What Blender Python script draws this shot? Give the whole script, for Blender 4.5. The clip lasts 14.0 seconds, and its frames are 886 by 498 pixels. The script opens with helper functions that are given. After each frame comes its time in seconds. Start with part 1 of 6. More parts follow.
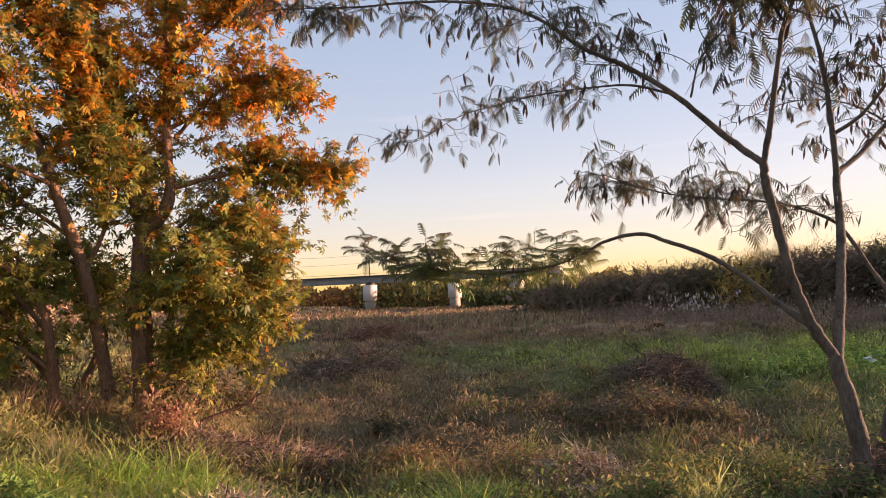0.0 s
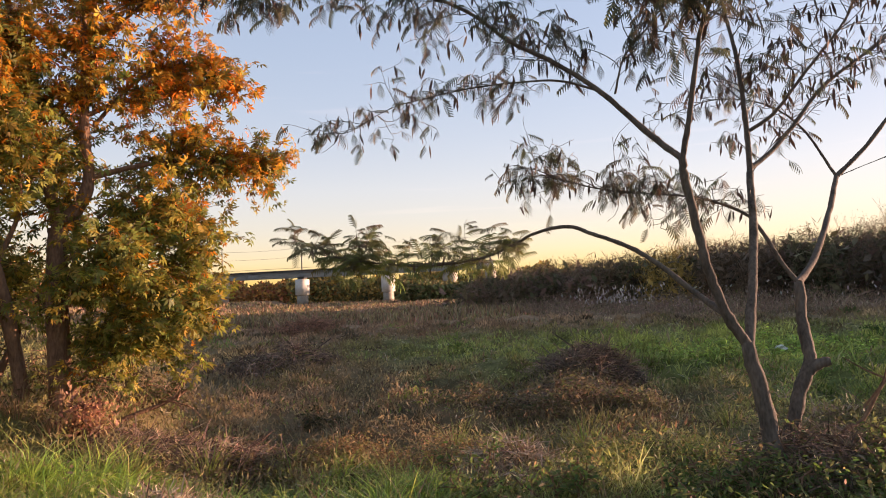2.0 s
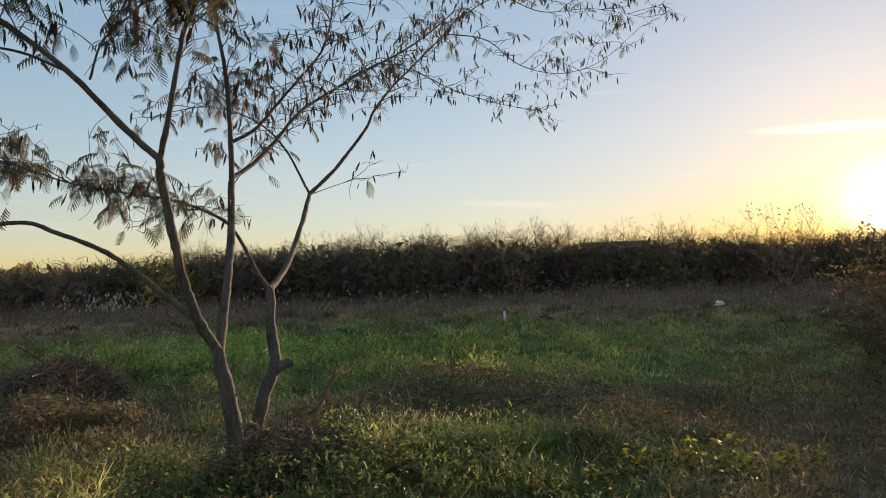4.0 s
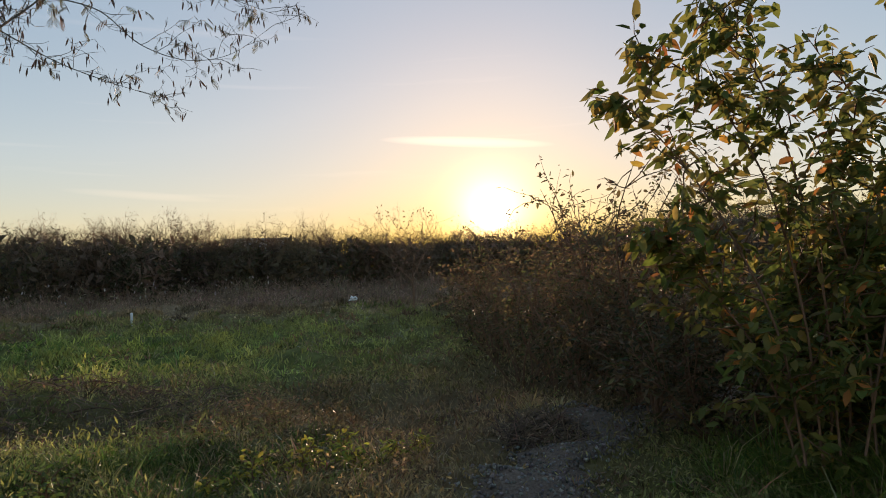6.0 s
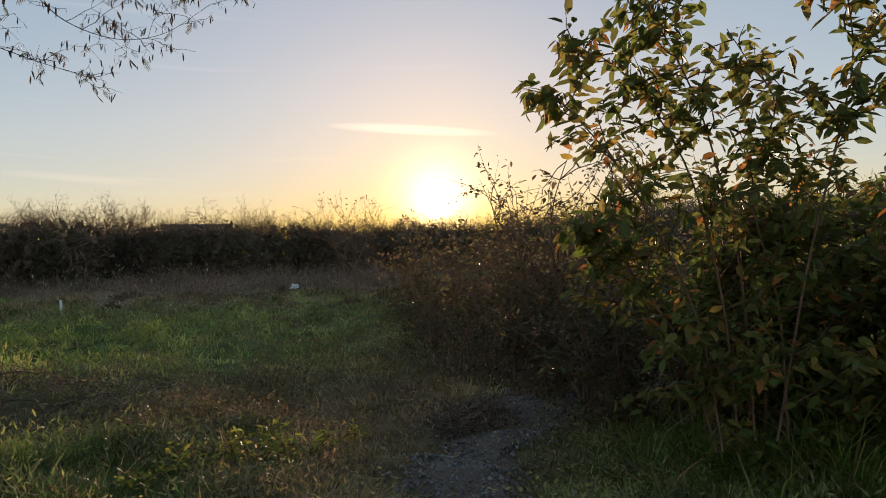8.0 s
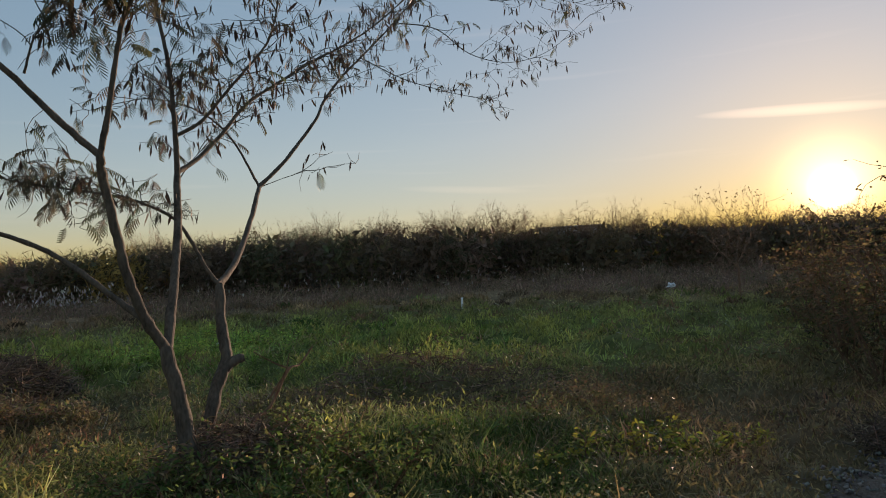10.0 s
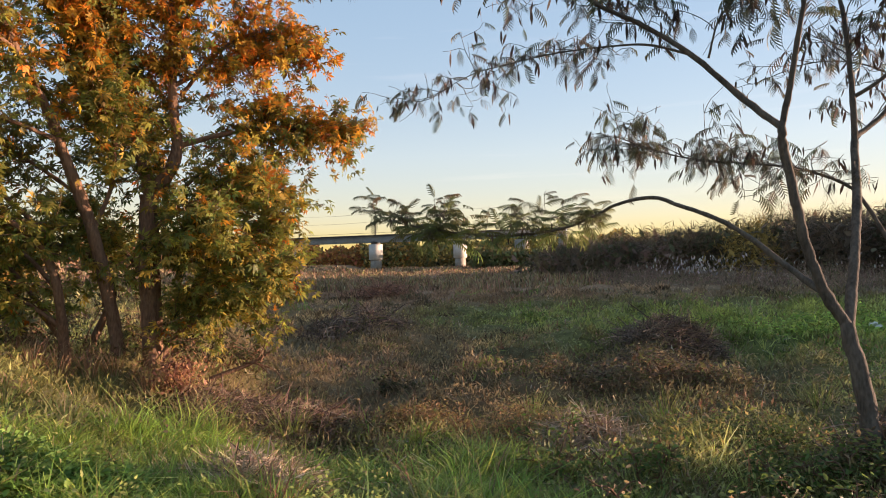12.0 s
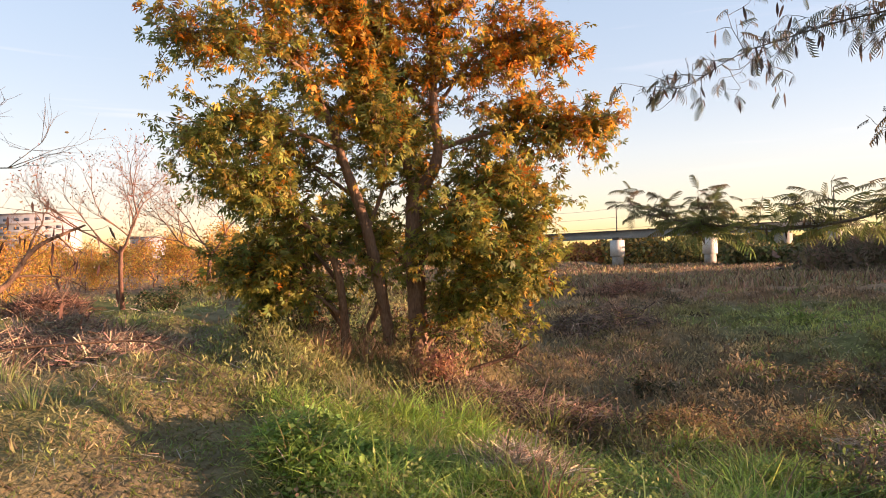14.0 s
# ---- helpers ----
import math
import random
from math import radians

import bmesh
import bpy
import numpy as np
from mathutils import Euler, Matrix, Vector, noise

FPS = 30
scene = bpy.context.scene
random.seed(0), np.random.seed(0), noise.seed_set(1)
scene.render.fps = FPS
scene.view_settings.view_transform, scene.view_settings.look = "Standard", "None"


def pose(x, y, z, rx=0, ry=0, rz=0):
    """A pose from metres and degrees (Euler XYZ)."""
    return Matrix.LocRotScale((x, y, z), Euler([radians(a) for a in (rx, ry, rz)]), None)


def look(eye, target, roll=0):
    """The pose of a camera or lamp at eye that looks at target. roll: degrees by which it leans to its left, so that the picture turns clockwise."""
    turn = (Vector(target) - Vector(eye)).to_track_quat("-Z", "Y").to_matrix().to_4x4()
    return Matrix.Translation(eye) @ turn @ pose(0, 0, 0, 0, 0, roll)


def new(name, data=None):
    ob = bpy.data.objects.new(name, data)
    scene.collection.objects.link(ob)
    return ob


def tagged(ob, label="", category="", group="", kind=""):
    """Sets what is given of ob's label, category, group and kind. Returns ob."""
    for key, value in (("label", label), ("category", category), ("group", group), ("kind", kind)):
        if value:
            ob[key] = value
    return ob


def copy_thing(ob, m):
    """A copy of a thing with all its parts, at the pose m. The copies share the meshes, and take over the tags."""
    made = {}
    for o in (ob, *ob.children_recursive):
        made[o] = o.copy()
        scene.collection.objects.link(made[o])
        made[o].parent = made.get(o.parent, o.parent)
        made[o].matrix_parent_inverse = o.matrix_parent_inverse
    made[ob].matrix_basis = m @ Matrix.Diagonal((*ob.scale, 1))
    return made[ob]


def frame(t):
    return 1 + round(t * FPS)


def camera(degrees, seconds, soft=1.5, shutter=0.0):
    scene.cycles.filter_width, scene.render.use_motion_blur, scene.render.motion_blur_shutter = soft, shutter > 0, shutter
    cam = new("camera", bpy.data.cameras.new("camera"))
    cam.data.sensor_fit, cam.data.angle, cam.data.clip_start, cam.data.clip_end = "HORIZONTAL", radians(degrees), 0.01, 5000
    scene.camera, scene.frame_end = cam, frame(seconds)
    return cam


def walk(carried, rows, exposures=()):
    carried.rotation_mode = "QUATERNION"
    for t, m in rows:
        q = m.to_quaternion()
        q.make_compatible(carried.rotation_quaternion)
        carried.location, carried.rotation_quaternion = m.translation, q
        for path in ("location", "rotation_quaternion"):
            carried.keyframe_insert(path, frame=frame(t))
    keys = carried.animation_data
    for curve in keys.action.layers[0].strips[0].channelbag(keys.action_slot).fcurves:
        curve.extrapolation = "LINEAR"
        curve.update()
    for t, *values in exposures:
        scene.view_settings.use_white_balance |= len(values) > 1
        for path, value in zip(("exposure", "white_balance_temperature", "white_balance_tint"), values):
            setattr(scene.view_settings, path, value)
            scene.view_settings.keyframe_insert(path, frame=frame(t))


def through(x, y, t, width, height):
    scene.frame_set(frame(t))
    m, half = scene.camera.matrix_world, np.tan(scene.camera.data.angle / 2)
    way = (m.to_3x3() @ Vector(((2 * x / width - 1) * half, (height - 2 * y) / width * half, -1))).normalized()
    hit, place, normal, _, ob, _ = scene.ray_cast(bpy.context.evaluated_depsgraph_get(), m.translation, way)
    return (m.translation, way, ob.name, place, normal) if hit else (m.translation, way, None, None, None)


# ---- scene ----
cam = camera(64.6, 14.0, soft=1.0)
# seconds, x, y, z, yaw, pitch, roll
ROWS = [
    (0.0, 0.000, 0.000, 0.000, 0.00, 4.00, 2.00),
    (0.5, -0.006, -0.008, -0.003, -0.01, 4.05, 2.06),
    (1.0, -0.004, -0.007, -0.006, -0.12, 4.01, 2.13),
    (1.5, 0.006, -0.008, -0.008, -0.70, 3.86, 2.31),
    (2.0, 0.027, -0.014, -0.019, -5.40, 3.31, 2.28),
    (2.5, 0.062, -0.013, -0.023, -11.58, 3.06, 2.73),
    (3.0, 0.112, -0.016, -0.020, -20.69, 3.18, 2.54),
    (3.5, 0.184, -0.013, -0.025, -31.96, 2.68, 2.40),
    (4.0, 0.255, 0.005, -0.038, -44.42, 2.52, 1.73),
    (4.2, 0.282, 0.005, -0.040, -49.37, 2.27, 1.71),
    (6.3, 0.530, -0.115, 0.010, -75.39, 0.86, 1.98),
    (6.5, 0.567, -0.140, 0.022, -76.99, 0.49, 1.90),
    (7.0, 0.600, -0.155, 0.014, -78.53, 0.16, 1.80),
    (7.2, 0.595, -0.155, 0.008, -78.53, 0.18, 1.64),
    (9.3, 0.340, -0.174, 0.000, -64.10, 0.13, 2.94),
    (9.5, 0.322, -0.146, 0.000, -59.62, 0.36, 3.02),
    (10.0, 0.277, -0.061, 0.000, -47.80, 1.28, 2.84),
    (10.5, 0.206, 0.001, 0.008, -34.95, 1.41, 2.39),
    (11.0, 0.133, 0.022, 0.015, -22.14, 1.27, 1.56),
    (11.5, 0.041, 0.041, 0.016, -9.58, 0.83, 1.28),
    (12.0, -0.029, 0.041, 0.018, 0.43, 0.74, 1.36),
    (12.5, -0.134, 0.046, 0.018, 11.98, 0.95, 1.40),
    (13.0, -0.187, 0.041, 0.017, 18.66, 0.87, 1.52),
    (13.5, -0.191, 0.040, 0.018, 19.63, 0.83, 1.65),
    (14.0, -0.191, 0.043, 0.018, 19.82, 0.95, 1.53),
]
EYE = 1.5
EXPOSURES = [(0.0, 3.82, 7400, 42), (2.0, 3.82, 7300, 39), (3.0, 3.5, 7000, 27), (3.5, 3.4, 6600, 20), (4.2, 3.3, 6700, 20), (6.5, 3.2, 6900, 23), (9.5, 2.95, 6700, 21), (10.0, 2.9, 6600, 20), (10.5, 3.05, 6600, 19), (11.0, 3.1, 6400, 14), (11.5, 3.4, 6700, 20), (12.0, 3.75, 6700, 27), (12.5, 3.95, 7300, 36), (14.0, 4.05, 7300, 36)]
walk(cam, [(t, pose(x, y, EYE + z, 90 + pitch, roll, yaw)) for t, x, y, z, yaw, pitch, roll in ROWS], EXPOSURES)

# ---- light: a low evening sun behind the far thicket, clear sky ----
SUN_AZ, SUN_EL = radians(77.1), radians(4.1)
SUN_DIR = Vector((math.sin(SUN_AZ) * math.cos(SUN_EL), math.cos(SUN_AZ) * math.cos(SUN_EL), math.sin(SUN_EL)))
world = bpy.data.worlds.new("evening_sky")
scene.world = world
world.use_nodes = True
wn, wl = world.node_tree.nodes, world.node_tree.links
wn.clear()
sky = wn.new("ShaderNodeTexSky")
sky.sky_type, sky.sun_disc = "NISHITA", False
sky.sun_elevation, sky.sun_rotation = SUN_EL, SUN_AZ
sky.altitude, sky.air_density, sky.dust_density, sky.ozone_density = 30, 1.0, 0.3, 1.95
bg = wn.new("ShaderNodeBackground")
bg.inputs["Strength"].default_value = 0.049
wout = wn.new("ShaderNodeOutputWorld")
soften = wn.new("ShaderNodeGamma")
soften.inputs["Gamma"].default_value = 0.34
rich = wn.new("ShaderNodeHueSaturation")
rich.inputs["Saturation"].default_value = 1.92
wl.new(sky.outputs["Color"], soften.inputs["Color"])
wl.new(soften.outputs[0], rich.inputs["Color"])
wl.new(rich.outputs[0], bg.inputs["Color"])
# the bright aureole and the disc of the sun itself
coord = wn.new("ShaderNodeTexCoord")
dot = wn.new("ShaderNodeVectorMath")
dot.operation = "DOT_PRODUCT"
dot.inputs[1].default_value = SUN_DIR
wl.new(coord.outputs["Generated"], dot.inputs[0])
# thin streaks of high cloud
flat = wn.new("ShaderNodeMapping")
flat.inputs["Scale"].default_value = (2.2, 2.2, 46.0)
flat.inputs["Rotation"].default_value = (0.03, 0.02, 0.4)
wl.new(coord.outputs["Generated"], flat.inputs["Vector"])
wisp = wn.new("ShaderNodeTexNoise")
wisp.inputs["Scale"].default_value, wisp.inputs["Detail"].default_value = 1.6, 5
wl.new(flat.outputs[0], wisp.inputs["Vector"])
thin = wn.new("ShaderNodeMapRange")
thin.inputs["From Min"].default_value, thin.inputs["From Max"].default_value = 0.6, 0.78
thin.inputs["To Min"].default_value, thin.inputs["To Max"].default_value = 0.0, 0.007
wl.new(wisp.outputs["Fac"], thin.inputs["Value"])
cloud = wn.new("ShaderNodeBackground")
cloud.inputs["Color"].default_value = (1.0, 0.72, 0.5, 1)
wl.new(thin.outputs[0], cloud.inputs["Strength"])
both = wn.new("ShaderNodeAddShader")
wl.new(bg.outputs[0], both.inputs[0])
wl.new(cloud.outputs[0], both.inputs[1])
last = both.outputs[0]
# two faint long streaks of cloud near the sun: azimuth, elevation, half length, half height, strength
for az, el, long, high, strength in ((75.3, 9.9, 0.125, 0.008, 0.05), (50.0, 6.0, 0.1, 0.006, 0.009)):
    az, el = radians(az), radians(el)
    side = Vector((math.cos(az), -math.sin(az), -0.07)).normalized()
    mid = Vector((math.sin(az) * math.cos(el), math.cos(az) * math.cos(el), math.sin(el)))
    up = side.cross(mid)
    parts = []
    for axis, reach in ((side, long), (up, high)):
        d = wn.new("ShaderNodeVectorMath")
        d.operation = "DOT_PRODUCT"
        d.inputs[1].default_value = axis / reach
        wl.new(coord.outputs["Generated"], d.inputs[0])
        o = wn.new("ShaderNodeMath")
        o.operation = "SUBTRACT"
        o.inputs[1].default_value = mid.dot(axis) / reach
        wl.new(d.outputs["Value"], o.inputs[0])
        q = wn.new("ShaderNodeMath")
        q.operation = "MULTIPLY"
        wl.new(o.outputs[0], q.inputs[0])
        wl.new(o.outputs[0], q.inputs[1])
        parts.append(q)
    total = wn.new("ShaderNodeMath")
    total.operation = "ADD"
    wl.new(parts[0].outputs[0], total.inputs[0])
    wl.new(parts[1].outputs[0], total.inputs[1])
    fade = wn.new("ShaderNodeMapRange")
    fade.inputs["To Min"].default_value, fade.inputs["To Max"].default_value = strength, 0.0
    wl.new(total.outputs[0], fade.inputs["Value"])
    streak = wn.new("ShaderNodeBackground")
    streak.inputs["Color"].default_value = (1.0, 0.66, 0.4, 1)
    wl.new(fade.outputs[0], streak.inputs["Strength"])
    add = wn.new("ShaderNodeAddShader")
    wl.new(last, add.inputs[0])
    wl.new(streak.outputs[0], add.inputs[1])
    last = add.outputs[0]
for power, strength, colour in ((90, 0.025, (1.0, 0.68, 0.32)), (900, 0.24, (1.0, 0.75, 0.38)), (16000, 12.0, (1.0, 0.8, 0.5))):
    top = wn.new("ShaderNodeMath")
    top.operation = "MAXIMUM"
    top.inputs[1].default_value = 0.0
    wl.new(dot.outputs["Value"], top.inputs[0])
    lift = wn.new("ShaderNodeMath")
    lift.operation = "POWER"
    lift.inputs[1].default_value = power
    wl.new(top.outputs[0], lift.inputs[0])
    gain = wn.new("ShaderNodeMath")
    gain.operation = "MULTIPLY"
    gain.inputs[1].default_value = strength
    wl.new(lift.outputs[0], gain.inputs[0])
    glow = wn.new("ShaderNodeBackground")
    glow.inputs["Color"].default_value = (*colour, 1)
    wl.new(gain.outputs[0], glow.inputs["Strength"])
    add = wn.new("ShaderNodeAddShader")
    wl.new(last, add.inputs[0])
    wl.new(glow.outputs[0], add.inputs[1])
    last = add.outputs[0]
wl.new(last, wout.inputs["Surface"])
sun = new("sun", bpy.data.lights.new("sun", "SUN"))
sun.data.energy, sun.data.angle, sun.data.color = 0.9, radians(0.6), (1.0, 0.74, 0.5)
sun.matrix_world = look(SUN_DIR * 100, (0, 0, 0))

# ---- materials ----
def nodes_of(name):
    mat = bpy.data.materials.new(name)
    mat.use_nodes = True
    return mat, mat.node_tree.nodes, mat.node_tree.links, mat.node_tree.nodes["Principled BSDF"]


def tone_mix(n, l, amount, scale):
    """The tone attribute, varied by noise and by piece."""
    attr = n.new("ShaderNodeAttribute")
    attr.attribute_name = "tone"
    tex = n.new("ShaderNodeTexNoise")
    tex.inputs["Scale"].default_value = scale
    tex.inputs["Detail"].default_value = 6
    geo = n.new("ShaderNodeNewGeometry")
    l.new(geo.outputs["Position"], tex.inputs["Vector"])
    ramp = n.new("ShaderNodeMapRange")
    ramp.inputs["From Min"].default_value, ramp.inputs["From Max"].default_value = 0.25, 0.75
    ramp.inputs["To Min"].default_value, ramp.inputs["To Max"].default_value = 1 - amount, 1 + amount
    l.new(tex.outputs["Fac"], ramp.inputs["Value"])
    mul = n.new("ShaderNodeVectorMath")
    mul.operation = "SCALE"
    l.new(attr.outputs["Color"], mul.inputs[0])
    l.new(ramp.outputs[0], mul.inputs["Scale"])
    return mul.outputs[0], tex


def leaf_material(name, roughness=0.55, through=0.35, amount=0.25, scale=6.0):
    mat, n, l, p = nodes_of(name)
    colour, tex = tone_mix(n, l, amount, scale)
    l.new(colour, p.inputs["Base Color"])
    p.inputs["Roughness"].default_value = roughness
    p.inputs["Specular IOR Level"].default_value = 0.25
    tr = n.new("ShaderNodeBsdfTranslucent")
    l.new(colour, tr.inputs["Color"])
    mix = n.new("ShaderNodeMixShader")
    mix.inputs[0].default_value = through
    l.new(p.outputs[0], mix.inputs[1])
    l.new(tr.outputs[0], mix.inputs[2])
    l.new(mix.outputs[0], n["Material Output"].inputs["Surface"])
    return mat


def rough_material(name, dark, light, scale, bump=0.3, roughness=0.9, fine=8.0, stretch=(1, 1, 1)):
    """Two scales of noise between two colours, with relief."""
    mat, n, l, p = nodes_of(name)
    tc = n.new("ShaderNodeNewGeometry")
    mp = n.new("ShaderNodeMapping")
    mp.inputs["Scale"].default_value = stretch
    l.new(tc.outputs["Position"], mp.inputs["Vector"])
    a, b = n.new("ShaderNodeTexNoise"), n.new("ShaderNodeTexNoise")
    a.inputs["Scale"].default_value, b.inputs["Scale"].default_value = scale, scale * fine
    a.inputs["Detail"].default_value = b.inputs["Detail"].default_value = 8
    l.new(mp.outputs[0], a.inputs["Vector"])
    l.new(mp.outputs[0], b.inputs["Vector"])
    m = n.new("ShaderNodeMath")
    m.operation = "ADD"
    l.new(a.outputs["Fac"], m.inputs[0])
    l.new(b.outputs["Fac"], m.inputs[1])
    r = n.new("ShaderNodeMapRange")
    r.inputs["From Min"].default_value, r.inputs["From Max"].default_value = 0.7, 1.3
    l.new(m.outputs[0], r.inputs["Value"])
    c = n.new("ShaderNodeMix")
    c.data_type = "RGBA"
    c.inputs[6].default_value, c.inputs[7].default_value = (*dark, 1), (*light, 1)
    l.new(r.outputs[0], c.inputs[0])
    l.new(c.outputs[2], p.inputs["Base Color"])
    p.inputs["Roughness"].default_value = roughness
    p.inputs["Specular IOR Level"].default_value = 0.2
    bp = n.new("ShaderNodeBump")
    bp.inputs["Strength"].default_value, bp.inputs["Distance"].default_value = bump, 0.02
    l.new(m.outputs[0], bp.inputs["Height"])
    l.new(bp.outputs[0], p.inputs["Normal"])
    return mat


def ground_material():
    mat, n, l, p = nodes_of("meadow_soil")
    colour, tex = tone_mix(n, l, 0.45, 3.0)
    tex.inputs["Detail"].default_value = 12
    l.new(colour, p.inputs["Base Color"])
    p.inputs["Roughness"].default_value = 0.95
    p.inputs["Specular IOR Level"].default_value = 0.1
    fine = n.new("ShaderNodeTexNoise")
    fine.inputs["Scale"].default_value, fine.inputs["Detail"].default_value = 22, 8
    geo = n.new("ShaderNodeNewGeometry")
    l.new(geo.outputs["Position"], fine.inputs["Vector"])
    bp = n.new("ShaderNodeBump")
    bp.inputs["Strength"].default_value, bp.inputs["Distance"].default_value = 0.8, 0.06
    l.new(fine.outputs["Fac"], bp.inputs["Height"])
    l.new(bp.outputs[0], p.inputs["Normal"])
    return mat


M_GROUND = ground_material()
M_GRASS = leaf_material("grass_blades", 0.5, 0.48, 0.45, 1.1)
M_LEAF = leaf_material("tree_leaves", 0.5, 0.48, 0.25, 5.0)
M_FAR = leaf_material("far_foliage", 0.8, 0.15, 0.35, 0.35)
M_DRY = leaf_material("dry_stems", 0.8, 0.1, 0.3, 8.0)
M_BARK_GREY = rough_material("grey_bark", (0.052, 0.042, 0.034), (0.165, 0.132, 0.104), 9, 0.5, 0.9, 6, (1, 1, 0.35))
M_BARK_BROWN = rough_material("brown_bark", (0.1, 0.056, 0.036), (0.29, 0.165, 0.1), 9, 0.7, 0.9, 6, (1, 1, 0.3))
M_BARK_RED = rough_material("reddish_bark", (0.1, 0.05, 0.033), (0.23, 0.12, 0.08), 9, 0.4, 0.85, 6, (1, 1, 0.3))
M_CONCRETE = rough_material("concrete", (0.42, 0.4, 0.37), (0.62, 0.6, 0.56), 0.8, 0.3)
M_PIER_FOOT = rough_material("stained_concrete", (0.2, 0.18, 0.15), (0.36, 0.33, 0.29), 0.8, 0.3)
M_GIRDER = rough_material("blue_grey_paint", (0.26, 0.31, 0.37), (0.36, 0.42, 0.48), 0.5, 0.1, 0.6)
M_STEEL = rough_material("dark_steel", (0.06, 0.055, 0.05), (0.12, 0.11, 0.1), 2, 0.1, 0.7)
M_FACADE = rough_material("pale_render", (0.34, 0.32, 0.32), (0.43, 0.41, 0.4), 0.15, 0.1)
M_ROOF = rough_material("grey_roofing", (0.16, 0.15, 0.15), (0.25, 0.24, 0.23), 0.3, 0.1)
M_PLASTIC = rough_material("white_plastic", (0.7, 0.7, 0.68), (0.82, 0.82, 0.8), 12, 0.3, 0.4)
M_GRAVEL = rough_material("grey_gravel", (0.12, 0.082, 0.062), (0.25, 0.185, 0.145), 14, 1.0, 0.9, 4)
M_GLASS, _n, _l, _p = nodes_of("window_glass")
_p.inputs["Base Color"].default_value = (0.16, 0.17, 0.19, 1)
_p.inputs["Roughness"].default_value = 0.1

# ---- mesh helpers ----
rng = np.random.default_rng(7)


def mesh_data(name, verts, faces, mat, tone=None, smooth=False):
    verts, faces = np.asarray(verts, np.float32), np.asarray(faces, np.int32)
    me = bpy.data.meshes.new(name)
    k = faces.shape[1]
    me.vertices.add(len(verts))
    me.vertices.foreach_set("co", verts.ravel())
    me.loops.add(faces.size)
    me.loops.foreach_set("vertex_index", faces.ravel())
    me.polygons.add(len(faces))
    me.polygons.foreach_set("loop_start", np.arange(0, faces.size, k, dtype=np.int32))
    if smooth:
        me.polygons.foreach_set("use_smooth", np.ones(len(faces), bool))
    if tone is not None:
        col = np.ones((len(verts), 4), np.float32)
        col[:, :3] = np.clip(tone, 0.003, 0.9)
        me.attributes.new("tone", "FLOAT_COLOR", "POINT").data.foreach_set("color", col.ravel())
    me.update(calc_edges=True)
    me.validate()
    me.materials.append(mat)
    return me


def part(name, geo, mat, parent=None, label="", smooth=False):
    """One mesh object from (verts, faces[, tone]) in world metres, under a thing."""
    v = np.asarray(geo[0], float)
    if parent is not None:
        v = v - np.array(parent.matrix_basis.translation if parent.parent is None else parent.parent.matrix_basis.translation)
    ob = new(name, mesh_data(name, v, geo[1], mat, geo[2] if len(geo) > 2 else None, smooth))
    ob.parent = parent
    return tagged(ob, label)


def thing(name, base, label, category, group="", kind=""):
    ob = new(name)
    ob.empty_display_size = 0.2
    ob.location = base
    ob.matrix_basis = Matrix.Translation(base)
    return tagged(ob, label, category, group, kind)


def join(geos):
    """Several (verts, faces, tone) into one."""
    vs, fs, ts, n = [], [], [], 0
    for g in geos:
        vs.append(np.asarray(g[0]))
        fs.append(np.asarray(g[1]) + n)
        n += len(g[0])
        if len(g) > 2:
            ts.append(g[2])
    out = (np.concatenate(vs), np.concatenate(fs))
    return out + (np.concatenate(ts),) if ts else out


def spline(points, per=6):
    """A smooth line through the points."""
    p = np.asarray(points, float)
    if len(p) < 3:
        t = np.linspace(0, 1, per + 1)[:, None]
        return p[0] * (1 - t) + p[-1] * t
    q = np.vstack([2 * p[0] - p[1], p, 2 * p[-1] - p[-2]])
    out = []
    for i in range(1, len(q) - 2):
        t = np.linspace(0, 1, per, endpoint=False)[:, None]
        a, b, c, d = q[i - 1], q[i], q[i + 1], q[i + 2]
        out.append(0.5 * (2 * b + (c - a) * t + (2 * a - 5 * b + 4 * c - d) * t ** 2 + (3 * b - a - 3 * c + d) * t ** 3))
    return np.vstack(out + [p[-1:]])


def tube(line, r0, r1, sides=7, wobble=0.0, gen=None):
    """A tapered tube along a line: verts and quads."""
    line = np.asarray(line, float)
    n = len(line)
    tan = np.gradient(line, axis=0)
    tan /= np.linalg.norm(tan, axis=1, keepdims=True) + 1e-9
    ref = np.array([0.31, 0.95, 0.02]) if abs(tan[:, 1]).mean() < 0.8 else np.array([0.95, 0.1, 0.3])
    u = np.cross(tan, ref)
    u /= np.linalg.norm(u, axis=1, keepdims=True) + 1e-9
    w = np.cross(tan, u)
    s = np.linspace(0, 1, n)
    r = r0 + (r1 - r0) * s
    if wobble and gen is not None:
        r = r * (1 + wobble * gen.normal(size=n))
    a = np.linspace(0, 2 * np.pi, sides, endpoint=False)
    v = line[:, None] + r[:, None, None] * (np.cos(a)[None, :, None] * u[:, None] + np.sin(a)[None, :, None] * w[:, None])
    i = np.arange(n - 1)[:, None] * sides
    j = np.arange(sides)[None]
    f = np.stack([i + j, i + (j + 1) % sides, i + sides + (j + 1) % sides, i + sides + j], -1).reshape(-1, 4)
    cap = np.array([[i0, i0 + 1, i0 + 2, i0 + sides - 1] for i0 in (0, (n - 1) * sides)])
    return v.reshape(-1, 3), np.vstack([f, cap])


def unit(v):
    return v / (np.linalg.norm(v, axis=-1, keepdims=True) + 1e-9)


